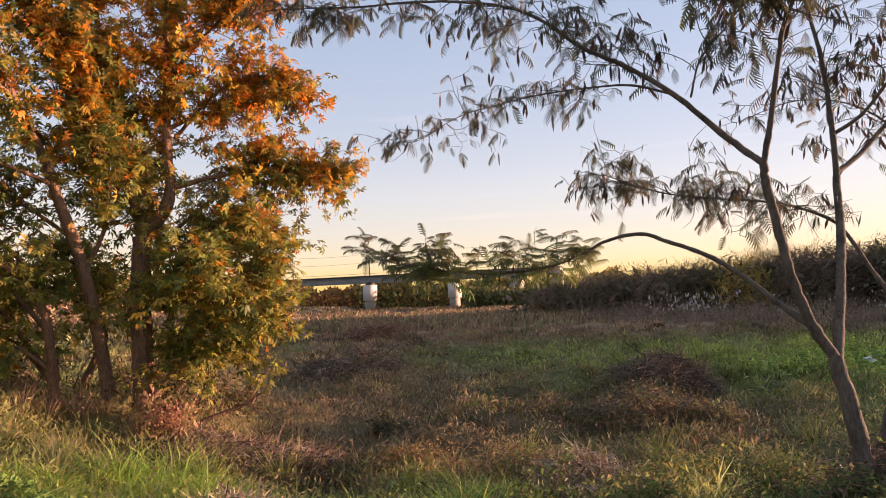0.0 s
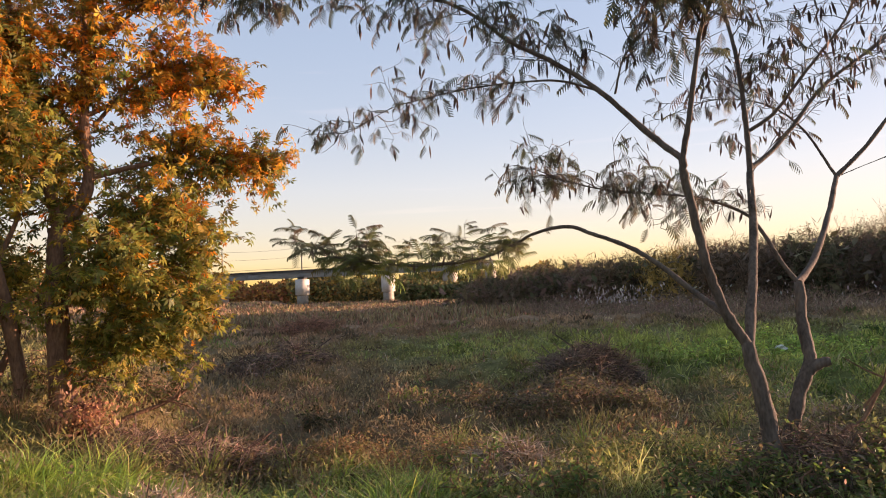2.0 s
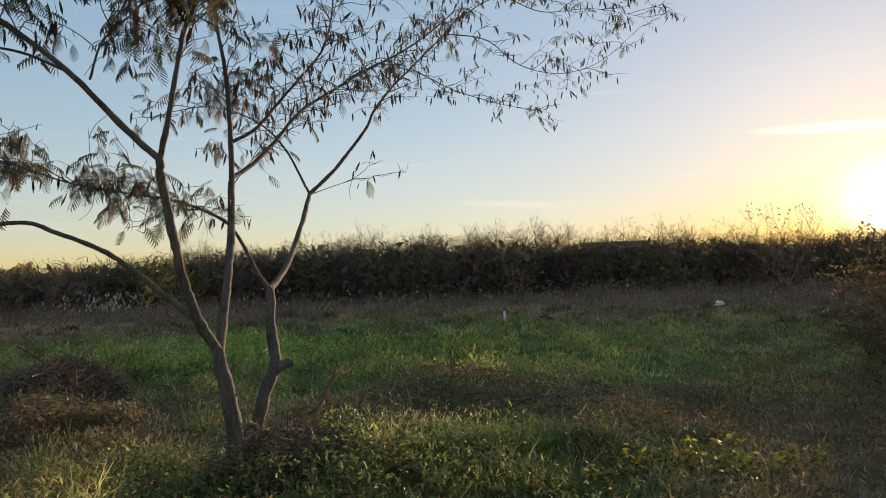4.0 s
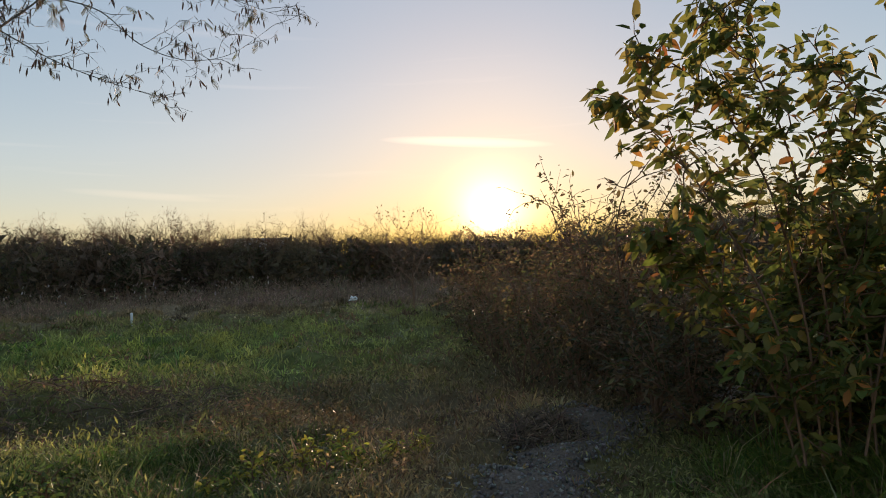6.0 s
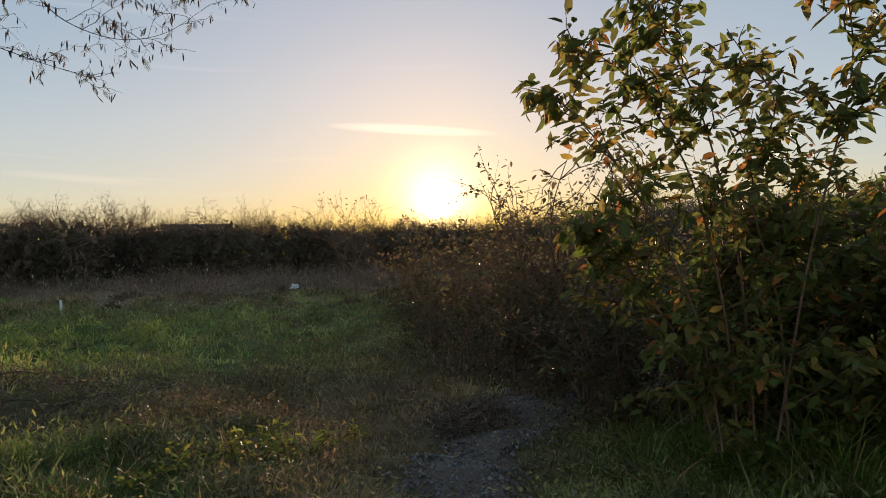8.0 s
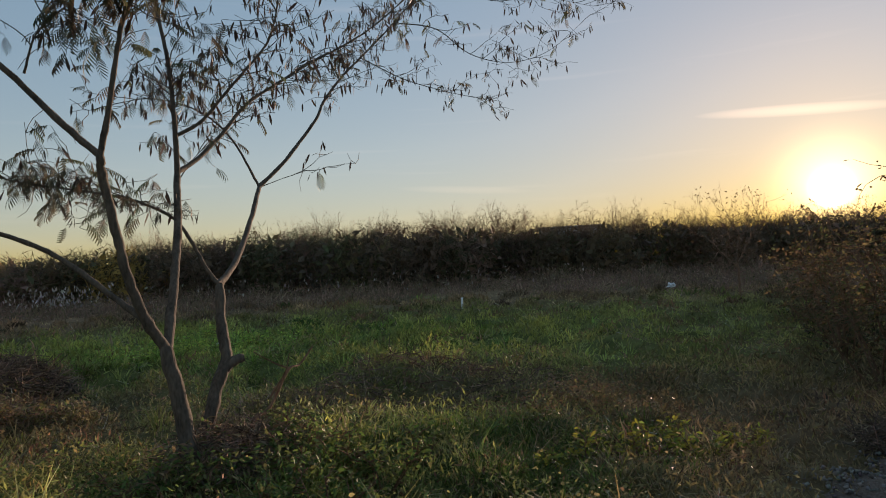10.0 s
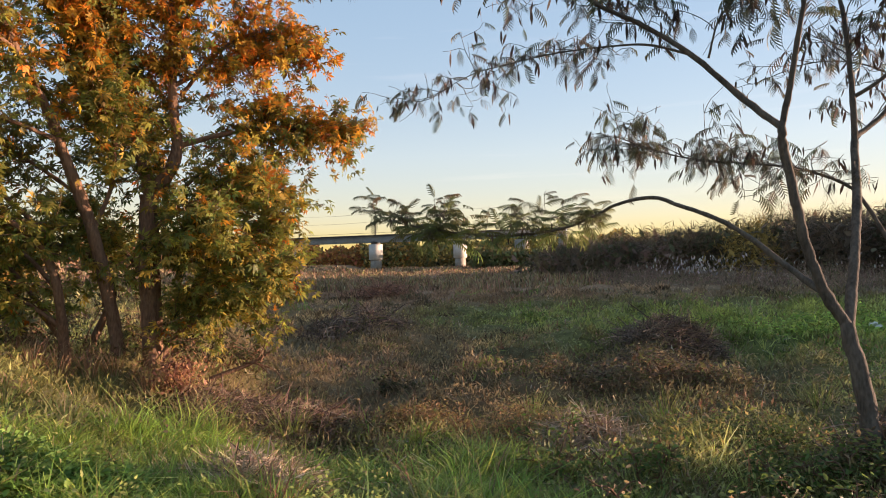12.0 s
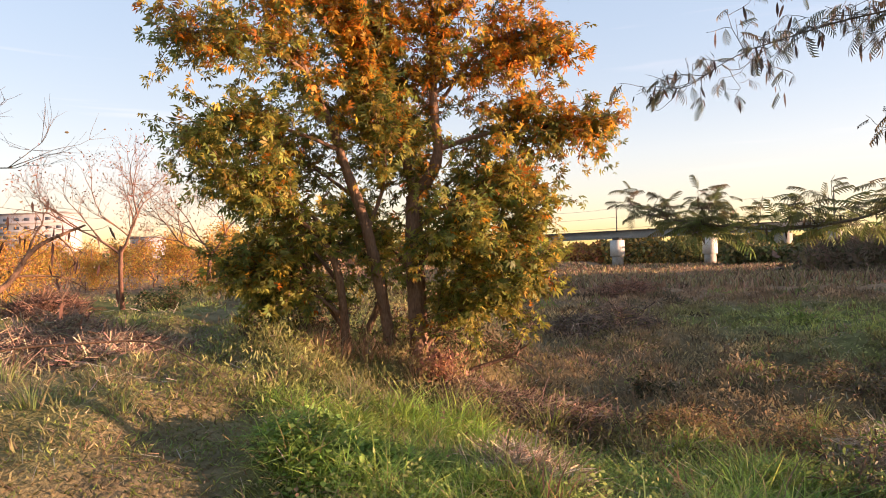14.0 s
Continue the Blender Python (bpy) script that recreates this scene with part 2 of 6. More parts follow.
def frames(along, normal):
    """Rotation matrices whose y runs along and whose z is near normal."""
    y = unit(along)
    x = unit(np.cross(y, normal))
    z = np.cross(x, y)
    return np.stack([x, y, z], -1)


def strew(tv, tf, pos, rot, size, tone):
    """Copies of a small template, joined."""
    tv, tf = np.asarray(tv, float), np.asarray(tf)
    n, k = len(pos), len(tv)
    size = np.asarray(size, float)
    size = size[:, None] if size.ndim == 1 else size
    local = tv[None] * (size[:, None, :] if size.shape[1] == 3 else size[:, None])
    v = np.einsum("nij,nkj->nki", rot, local) + pos[:, None]
    f = tf[None] + (np.arange(n) * k)[:, None, None]
    return v.reshape(-1, 3), f.reshape(-1, tf.shape[1]), np.repeat(tone, k, axis=0)


def pick(gen, palette, n, spread=0.2):
    """n colours out of a palette, each a little off."""
    p = np.asarray(palette, float)
    c = p[gen.integers(0, len(p), n)]
    return c * (1 + spread * gen.normal(size=(n, 1))).clip(0.4, 1.8) * (1 + 0.06 * gen.normal(size=(n, 3)))


LEAF = ([(0, 0, 0), (0.2, 0.3, 0.05), (0.17, 0.68, 0.04), (0, 1, -0.06), (-0.17, 0.68, 0.04), (-0.2, 0.3, 0.05)], [(0, 1, 2, 3), (0, 3, 4, 5)])
BROAD = ([(0, 0, 0), (0.3, 0.3, 0.06), (0.24, 0.68, 0.04), (0, 1, -0.08), (-0.24, 0.68, 0.04), (-0.3, 0.3, 0.06)], [(0, 1, 2, 3), (0, 3, 4, 5)])
BLADE = ([(-0.5, 0, 0), (0.5, 0, 0), (0.38, 0.45, 0.06), (-0.38, 0.45, 0.06), (0.2, 0.8, 0.22), (-0.2, 0.8, 0.22), (0.03, 1, 0.42), (-0.03, 1, 0.42)], [(0, 1, 2, 3), (3, 2, 4, 5), (5, 4, 6, 7)])

BLADE_FAR = ([(-0.5, 0, 0), (0.5, 0, 0), (0.34, 0.55, 0.08), (-0.34, 0.55, 0.08), (0.04, 1, 0.4), (-0.04, 1, 0.4)], [(0, 1, 2, 3), (3, 2, 4, 5)])
LEAF_FAR = ([(0, 0, 0), (0.22, 0.45, 0.06), (0, 1, -0.06), (-0.22, 0.45, 0.06)], [(0, 1, 2, 3)])
LEAF_SLIM = ([(0, 0, 0), (0.2, 0.45, 0.07), (0, 1, -0.08), (-0.2, 0.5, 0.07)], [(0, 1, 2, 3)])
STRAW_BIT = ([(-0.5, 0, 0), (0.5, 0, 0), (0.3, 1, 0.1), (-0.3, 1, 0.1)], [(0, 1, 2, 3)])


def leaf_spray(count, reach):
    """A compound leaf: slim leaflets fanned from one stalk, drooping outwards."""
    v, f = [], []
    for k in range(count):
        a = radians(-reach + 2 * reach * k / (count - 1))
        long = 1.0 - 0.3 * abs(a) / radians(reach)
        c, s, n = math.cos(a), math.sin(a), len(v)
        for x, y, z in LEAF_SLIM[0]:
            x, y = x * 0.75 * long, 0.12 + y * long * 0.88
            v.append((x * c + y * s, y * c - x * s, z - 0.22 * y * y - 0.1 * abs(s)))
        f.append((n, n + 1, n + 2, n + 3))
    return v, f


SPRAY = leaf_spray(5, 72)


def box(cx, cy, cz, sx, sy, sz, turn=0.0):
    """A box by its middle and its sizes, turned about the upright: verts and quads."""
    v = np.array([(x, y, z) for x in (-0.5, 0.5) for y in (-0.5, 0.5) for z in (-0.5, 0.5)]) * (sx, sy, sz)
    c, s = math.cos(turn), math.sin(turn)
    v = v @ np.array([[c, s, 0], [-s, c, 0], [0, 0, 1]]) + (cx, cy, cz)
    return v, np.array([(0, 1, 3, 2), (4, 6, 7, 5), (0, 4, 5, 1), (2, 3, 7, 6), (0, 2, 6, 4), (1, 5, 7, 3)])


# ---- lie of the land ----
def step(a, b, v):
    t = np.clip((v - a) / (b - a), 0, 1)
    return t * t * (3 - 2 * t)


def waves(x, y, scale, seed):
    """Smooth uneven ups and downs, about -1 to 1."""
    g = np.random.default_rng(seed)
    out = 0
    for k in range(7):
        a, ph, f = g.uniform(0, 6.28), g.uniform(0, 6.28), g.uniform(0.6, 1.9)
        out = out + np.sin((x * math.cos(a) + y * math.sin(a)) * f * 6.28 / scale + ph + 1.3 * np.sin((y * math.cos(a) - x * math.sin(a)) * 3.1 / scale))
    return out / 3.2


def height(x, y):
    x, y = np.asarray(x, float), np.asarray(y, float)
    r = np.hypot(x, y)
    z = -0.32 + 0.34 * np.exp(-(r / 7.2) ** 3)
    left = step(1.0, 4.6, -x - 0.28 * np.clip(y - 9, 0, 60)) * step(-4, 2, y)
    z = z + 0.85 * left
    z = z + 0.27 * np.exp(-((x + 1.35) ** 2 / 2.2 + (y - 3.7) ** 2 / 1.2))
    z = z - 0.08 * path_near(x, y)
    z = z + 0.28 * np.exp(-((x - 3.9) ** 2 / 0.9 + (y - 12.9) ** 2 / 0.5))
    z = z + 0.22 * np.exp(-((x - 2.2) ** 2 / 3.0 + (y - 9.2) ** 2 / 0.5))
    z = z + 0.28 * np.exp(-((x - 8.0) ** 2 / 3.0 + (y - 7.6) ** 2 / 0.5))
    z = z + 0.12 * np.exp(-((x - 2.95) ** 2 + (y - 4.75) ** 2) / 1.1)
    near = step(90, 20, r)
    z = z + near * (0.07 * waves(x, y, 1.7, 3) * step(0.5, 3, r) + 0.13 * waves(x, y, 5.0, 4) * step(3, 9, r))
    return z


PATH_LINE = np.array([(-1.4, -6), (-2.0, 0.5), (-2.9, 3.1), (-3.5, 4.1), (-4.5, 5.3), (-6.0, 7.1), (-7.4, 8.9), (-9.3, 11.7), (-12.0, 16.0), (-17.0, 24.0), (-30, 42)], float)
TRACK_LINE = np.array([(3.0, -0.1), (4.3, 0.55), (5.3, 0.8), (6.3, 0.85), (7.4, 0.58), (8.6, -0.1), (10.5, -1.8), (12.5, -4.2)], float)


def line_near(x, y, line, width):
    d = np.full(np.shape(x), 1e9)
    for (ax, ay), (bx, by) in zip(line[:-1], line[1:]):
        t = np.clip(((x - ax) * (bx - ax) + (y - ay) * (by - ay)) / ((bx - ax) ** 2 + (by - ay) ** 2), 0, 1)
        d = np.minimum(d, np.hypot(x - ax - t * (bx - ax), y - ay - t * (by - ay)))
    return step(width, width * 0.35, d)


def path_near(x, y):
    return line_near(np.asarray(x, float), np.asarray(y, float), PATH_LINE, 0.62)


def track_near(x, y):
    return line_near(np.asarray(x, float), np.asarray(y, float), TRACK_LINE, 0.85)


GREEN, LUSH, OLIVE = np.array((0.25, 0.28, 0.075)), np.array((0.22, 0.29, 0.068)), np.array((0.32, 0.26, 0.095))
BROWN, STRAW, RUST, DARK = np.array((0.325, 0.225, 0.122)), np.array((0.49, 0.38, 0.21)), np.array((0.44, 0.24, 0.14)), np.array((0.17, 0.11, 0.065))
# Dark green that paints shade into the growth tone.
SHADE_GREEN = np.array((0.11, 0.15, 0.04))
PATCHES = [  # x, y, reach x, reach y, colour, weight
    (1.2, 20.5, 3.0, 2.2, GREEN, 3.0), (-0.6, 17.5, 1.5, 1.0, OLIVE, 1.6), (6.0, 18.5, 3.4, 2.6, LUSH, 3.0), (6.6, 14.0, 1.8, 1.6, GREEN, 2.6), (-1.5, 12.0, 2.2, 1.2, RUST, 1.6), (-5.0, 30.0, 4.0, 3.0, RUST, 2.0),
    (-1.6, 3.6, 1.9, 1.5, LUSH, 2.5), (0.4, 4.2, 1.6, 1.0, LUSH, 1.6), (-5.0, 8.2, 2.2, 1.6, GREEN, 2.0), (-9.0, 10.2, 2.2, 2.0, GREEN, 2.2), (-7.2, 11.4, 1.6, 1.6, OLIVE, 1.6), (-12.0, 18.0, 4.0, 3.0, OLIVE, 1.6),
    (0.2, 9.4, 2.8, 2.4, BROWN, 2.6), (3.0, 10.8, 2.2, 1.2, DARK, 2.0), (-0.3, 6.6, 1.3, 0.9, BROWN, 1.6), (0.9, 7.3, 1.2, 0.5, OLIVE, 1.6),
    (2.4, 5.6, 1.8, 1.0, GREEN, 1.6), (-3.0, 15.0, 2.2, 2.0, BROWN, 2.0), (-4.0, 22.0, 3.0, 4.0, RUST, 1.6), (2.4, 14.6, 1.4, 1.2, GREEN, 1.6), (0.3, 15.5, 1.6, 1.4, BROWN, 1.8),
    (3.4, 23.0, 2.8, 3.5, GREEN, 2.4), (10.0, 17.0, 4.5, 5.0, LUSH, 3.4), (16.0, 16.0, 5.0, 5.5, GREEN, 3.4), (12.0, 10.0, 4.5, 3.0, LUSH, 3.2), (9.0, 8.6, 2.4, 1.2, GREEN, 2.8), (11.5, 23.0, 5.0, 3.0, GREEN, 2.6),
    (6.0, 8.8, 1.6, 0.9, GREEN, 1.8), (5.6, 7.2, 1.4, 0.6, DARK, 1.8), (7.6, 6.4, 1.2, 0.45, BROWN, 2.6), (8.4, 4.5, 1.4, 0.6, RUST, 2.0), (4.6, 3.8, 1.7, 1.2, LUSH, 3.0), (6.4, 2.7, 1.6, 0.9, RUST, 2.2), (7.4, 3.4, 1.6, 0.9, BROWN, 1.6),
    (9.5, 2.0, 2.2, 1.4, BROWN, 2.0), (20.0, 10.0, 5.0, 4.0, GREEN, 2.2), (13.0, 6.2, 3.5, 1.8, GREEN, 2.6), (5.0, 30.0, 7.0, 3.5, RUST, 0.9), (-3.0, 36.0, 9.0, 8.0, RUST, 1.6),
    (18.0, 30.0, 9.0, 4.0, BROWN, 1.6), (-5.4, 4.4, 1.4, 1.4, STRAW, 1.8), (-3.6, 2.4, 1.4, 0.9, STRAW, 1.6), (-4.6, 6.0, 0.8, 1.0, GREEN, 1.4), (-13.0, 14.0, 4.0, 3.0, GREEN, 1.6), (-7.0, 8.2, 0.9, 1.2, OLIVE, 1.4),
    (2.4, 7.6, 1.2, 0.8, SHADE_GREEN, 1.5), (6.0, 4.6, 1.6, 0.9, GREEN, 2.0), (1.9, 6.4, 1.2, 0.6, SHADE_GREEN, 1.6), (4.6, 6.2, 1.5, 0.9, GREEN, 1.8), (5.8, 5.2, 1.4, 0.7, SHADE_GREEN, 1.2), (1.2, 12.4, 1.4, 0.8, SHADE_GREEN, 1.6), (8.8, 6.0, 1.2, 0.7, SHADE_GREEN, 1.6),
    (-4.3, 3.2, 0.7, 0.5, GREEN, 1.8), (-3.4, 5.2, 0.8, 0.8, GREEN, 2.0), (-7.0, 6.4, 1.6, 1.2, OLIVE, 2.0), (-9.5, 7.5, 2.0, 1.6, GREEN, 1.6),
    (1.0, 5.7, 1.6, 0.7, GREEN, 1.8),
    (5.6, -1.4, 1.6, 1.4, LUSH, 2.0), (30.0, 22.0, 6.0, 8.0, BROWN, 1.5),
]


def land_tone(x, y):
    """Colour of the growth at a place: green, olive, brown, rusty or shade-darkened patches with ragged edges."""
    x, y = np.asarray(x, float), np.asarray(y, float)
    wx, wy = x + 0.5 * waves(x, y, 1.6, 11), y + 0.5 * waves(x, y, 1.6, 12)
    far = step(24, 34, np.hypot(x, y))[..., None]
    total = np.ones(np.shape(x) + (1,)) * 0.5
    side = step(-2.5, -4.5, x)[..., None]
    colour = (OLIVE * 0.2 + BROWN * 0.3 + (GREEN * 0.45 + OLIVE * 0.1 - BROWN * 0.26) * side) * (1 - far) * total / 0.5 + (RUST * 0.25 + BROWN * 0.25) * far * total / 0.5
    open_side = (step(3.5, 6.0, x) * step(26, 18, np.hypot(x, y)) * step(1.5, 3.5, y))[..., None]
    colour = colour + (GREEN * 0.35 + OLIVE * 0.1 - BROWN * 0.3) * open_side * total
    for px, py, rx, ry, c, w in PATCHES:
        k = (w * np.exp(-((wx - px) / rx) ** 2 - ((wy - py) / ry) ** 2))[..., None]
        colour, total = colour + k * c, total + k
    colour = colour / total
    lush = step(-0.02, 0.08, colour[..., 1:2] - colour[..., 0:1])
    dry = (0.5 + 0.5 * waves(x, y, 0.9, 13)).clip(0, 1)[..., None] * (0.35 - 0.22 * lush)
    return colour * (1 - dry) + BROWN * dry


def calm(tone, top):
    """Keeps the palest pieces from standing out."""
    return tone / np.sqrt(1 + (tone.max(axis=1, keepdims=True) / top) ** 2)


# ---- ground: one sheet out to the horizon ----
def build_ground():
    rings = np.concatenate([[0.0], np.geomspace(0.5, 70, 170), np.geomspace(74, 4000, 30)])
    seg = 360
    a = np.linspace(0, 2 * np.pi, seg, endpoint=False)
    x, y = rings[:, None] * np.sin(a), rings[:, None] * np.cos(a)
    z = height(x, y)
    # Near soil darkened to stand in for shade among the blades.
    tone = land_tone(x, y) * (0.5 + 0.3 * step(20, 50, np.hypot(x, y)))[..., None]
    dirt = path_near(x, y)[..., None]
    tone = tone * (1 - dirt * 0.6) + np.array((0.2, 0.135, 0.085)) * dirt * 0.6
    i, j = np.arange(len(rings) - 1)[:, None] * seg, np.arange(seg)[None]
    f = np.stack([i + j, i + seg + j, i + seg + (j + 1) % seg, i + (j + 1) % seg], -1).reshape(-1, 4)
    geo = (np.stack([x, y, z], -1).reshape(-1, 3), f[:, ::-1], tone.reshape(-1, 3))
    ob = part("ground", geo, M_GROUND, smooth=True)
    tagged(ob, "uneven weedy riverside meadow, green and brown patches", "ground", kind="structure")


build_ground()


def build_track():
    """The strip of grey gravel, laid a little over the soil."""
    line = spline([(px, py, 0) for px, py in TRACK_LINE], 14)
    tan = np.gradient(line[:, :2], axis=0)
    nrm = np.stack([-tan[:, 1], tan[:, 0]], 1) / np.linalg.norm(tan, axis=1, keepdims=True)
    g = np.random.default_rng(5)
    across = np.linspace(-1, 1, 9)
    half = 0.42 + 0.1 * np.sin(np.arange(len(line)) * 0.7) + g.uniform(-0.05, 0.05, len(line))
    xy = line[:, None, :2] + nrm[:, None] * (across[None, :, None] * half[:, None, None])
    z = height(xy[..., 0], xy[..., 1]) + 0.03 - 0.05 * np.abs(across)[None] ** 3
    v = np.concatenate([xy, z[..., None]], -1).reshape(-1, 3)
    i, j = np.arange(len(line) - 1)[:, None] * 9, np.arange(8)[None]
    f = np.stack([i + j, i + j + 1, i + 10 + j, i + 9 + j], -1).reshape(-1, 4)
    tagged(part("road", (v, f), M_GRAVEL, smooth=True), "narrow grey gravel track through weeds", "road", kind="structure")
    n = 5000
    k = g.integers(0, len(line), n)
    p = line[k, :2] + nrm[k] * (g.uniform(-1.1, 1.1, (n, 1)) * half[k, None]) + g.normal(size=(n, 2)) * 0.06
    pos = np.concatenate([p, height(p[:, 0], p[:, 1])[:, None] + 0.03], 1)
    rot = frames(g.normal(size=(n, 3)), g.normal(size=(n, 3)))
    bx = box(0, 0, 0, 1, 0.8, 0.6)
    geo = strew(bx[0], bx[1], pos, rot, g.uniform(0.008, 0.03, n), pick(g, [(0.17, 0.145, 0.13), (0.28, 0.25, 0.23), (0.22, 0.18, 0.15)], n))
    tagged(part("gravel", geo, M_DRY), "loose grey gravel stones on the track", "gravel", kind="stuff")


build_track()


# ---- meadow growth ----
def scatter_polar(g, n, az0, az1, r0, r1, power):
    az = np.radians(g.uniform(az0, az1, n))
    u = g.uniform(0, 1, n)
    k = 1 - power
    r = (r0 ** k + u * (r1 ** k - r0 ** k)) ** (1 / k)
    return r * np.sin(az), r * np.cos(az), r


def cover(g, n, az0, az1, r0, r1, power, bare):
    x, y, r = scatter_polar(g, n, az0, az1, r0, r1, power)
    keep = g.uniform(0, 1, n) > np.maximum(path_near(x, y) * bare, track_near(x, y) * 0.95)
    return x[keep], y[keep], r[keep]


def build_grass():
    g = np.random.default_rng(21)
    # tussocks: many blades from one root, each tussock of one height and colour
    x, y, r = cover(g, 15500, -66, 128, 1.2, 46, 1.15, 0.85)
    m = len(x)
    tone = land_tone(x, y)
    green = step(0.0, 0.08, tone[:, 1] - tone[:, 0])
    lift = 1 + 0.6 * waves(x, y, 2.0, 31)
    tall = (0.1 + 0.17 * green) * np.exp(0.3 * g.normal(size=m)) * lift.clip(0.3, 2)
    tall = np.minimum(tall, 0.4) * (0.9 + 0.012 * r) * step(0.4, 3.2, r) * (1 - 0.75 * path_near(x, y)) * (1 - 0.25 * step(-2.2, -3.4, x))
    dead = g.uniform(0, 1, m) < 0.06 + 0.26 * (1 - green)
    tone[dead] = pick(g, [STRAW * 0.8, STRAW * 0.6, BROWN, RUST * 0.8], dead.sum())
    tone = tone * np.exp((0.28 + 0.1 * (1 - green[:, None])) * g.normal(size=(m, 1))) * (1 + 0.07 * g.normal(size=(m, 3))) * (0.8 + 0.3 * lift.clip(0.2, 1.6))[:, None]
    k = np.repeat(np.arange(m), (g.integers(7, 15, m) * (1 - 0.3 * step(8, 22, r))).astype(int))
    n = len(k)
    away = g.normal(size=(n, 3)) * (1, 1, 0)
    spread = 0.04 * (1 + 0.07 * r[k])
    bx, by = x[k] + away[:, 0] * spread, y[k] + away[:, 1] * spread
    # short blades between them
    sx, sy, sr = cover(g, 66000, -66, 128, 1.2, 40, 1.25, 0.7)
    st = land_tone(sx, sy) * np.exp(0.34 * g.normal(size=(len(sx), 1)))
    sg = step(0.0, 0.08, st[:, 1] - st[:, 0])
    dry = g.uniform(0, 1, len(sx)) < 0.26 - 0.2 * sg
    st[dry] = pick(g, [STRAW * 0.7, BROWN, STRAW * 0.5], dry.sum())
    bx, by, br = np.concatenate([bx, sx]), np.concatenate([by, sy]), np.concatenate([r[k], sr])
    tall = np.concatenate([tall[k] * g.uniform(0.6, 1.2, n), (0.08 + 0.05 * sg) * g.uniform(0.5, 1.6, len(sx)) * (1 + 0.02 * sr) * (1 - 0.6 * path_near(sx, sy))])
    tone = np.concatenate([tone[k] * np.exp(0.24 * g.normal(size=(n, 1))), st])
    tone = calm((1.25 + 0.3 * step(-0.02, 0.06, tone[:, 1:2] - tone[:, 0:1])) * tone, 0.75)
    away = np.concatenate([away, g.normal(size=(len(sx), 3)) * (1.2, 1.2, 0)])
    n = len(bx)
    up = unit(np.array((0.0, 0.0, 1.0)) + 0.38 * away + g.normal(size=(n, 3)) * 0.12)
    wide = (0.0045 + 0.0015 * br) * g.uniform(0.7, 1.4, n)
    size = np.stack([wide, tall, tall * 1.3], 1)
    pos = np.stack([bx, by, height(bx, by) - 0.02], 1)
    rot = frames(up, unit(away + 0.5 * g.normal(size=(n, 3)) * (1, 1, 0.2)))
    near = br < 2.3
    tagged(part("grass", strew(*BLADE, pos[near], rot[near], size[near], tone[near]), M_GRASS), "tussocks of green and dry meadow grass", "grass", kind="stuff")
    tagged(part("grass", strew(*BLADE_FAR, pos[~near], rot[~near], size[~near], tone[~near]), M_GRASS), "rough patchy meadow grass, green and brown", "grass", kind="stuff")


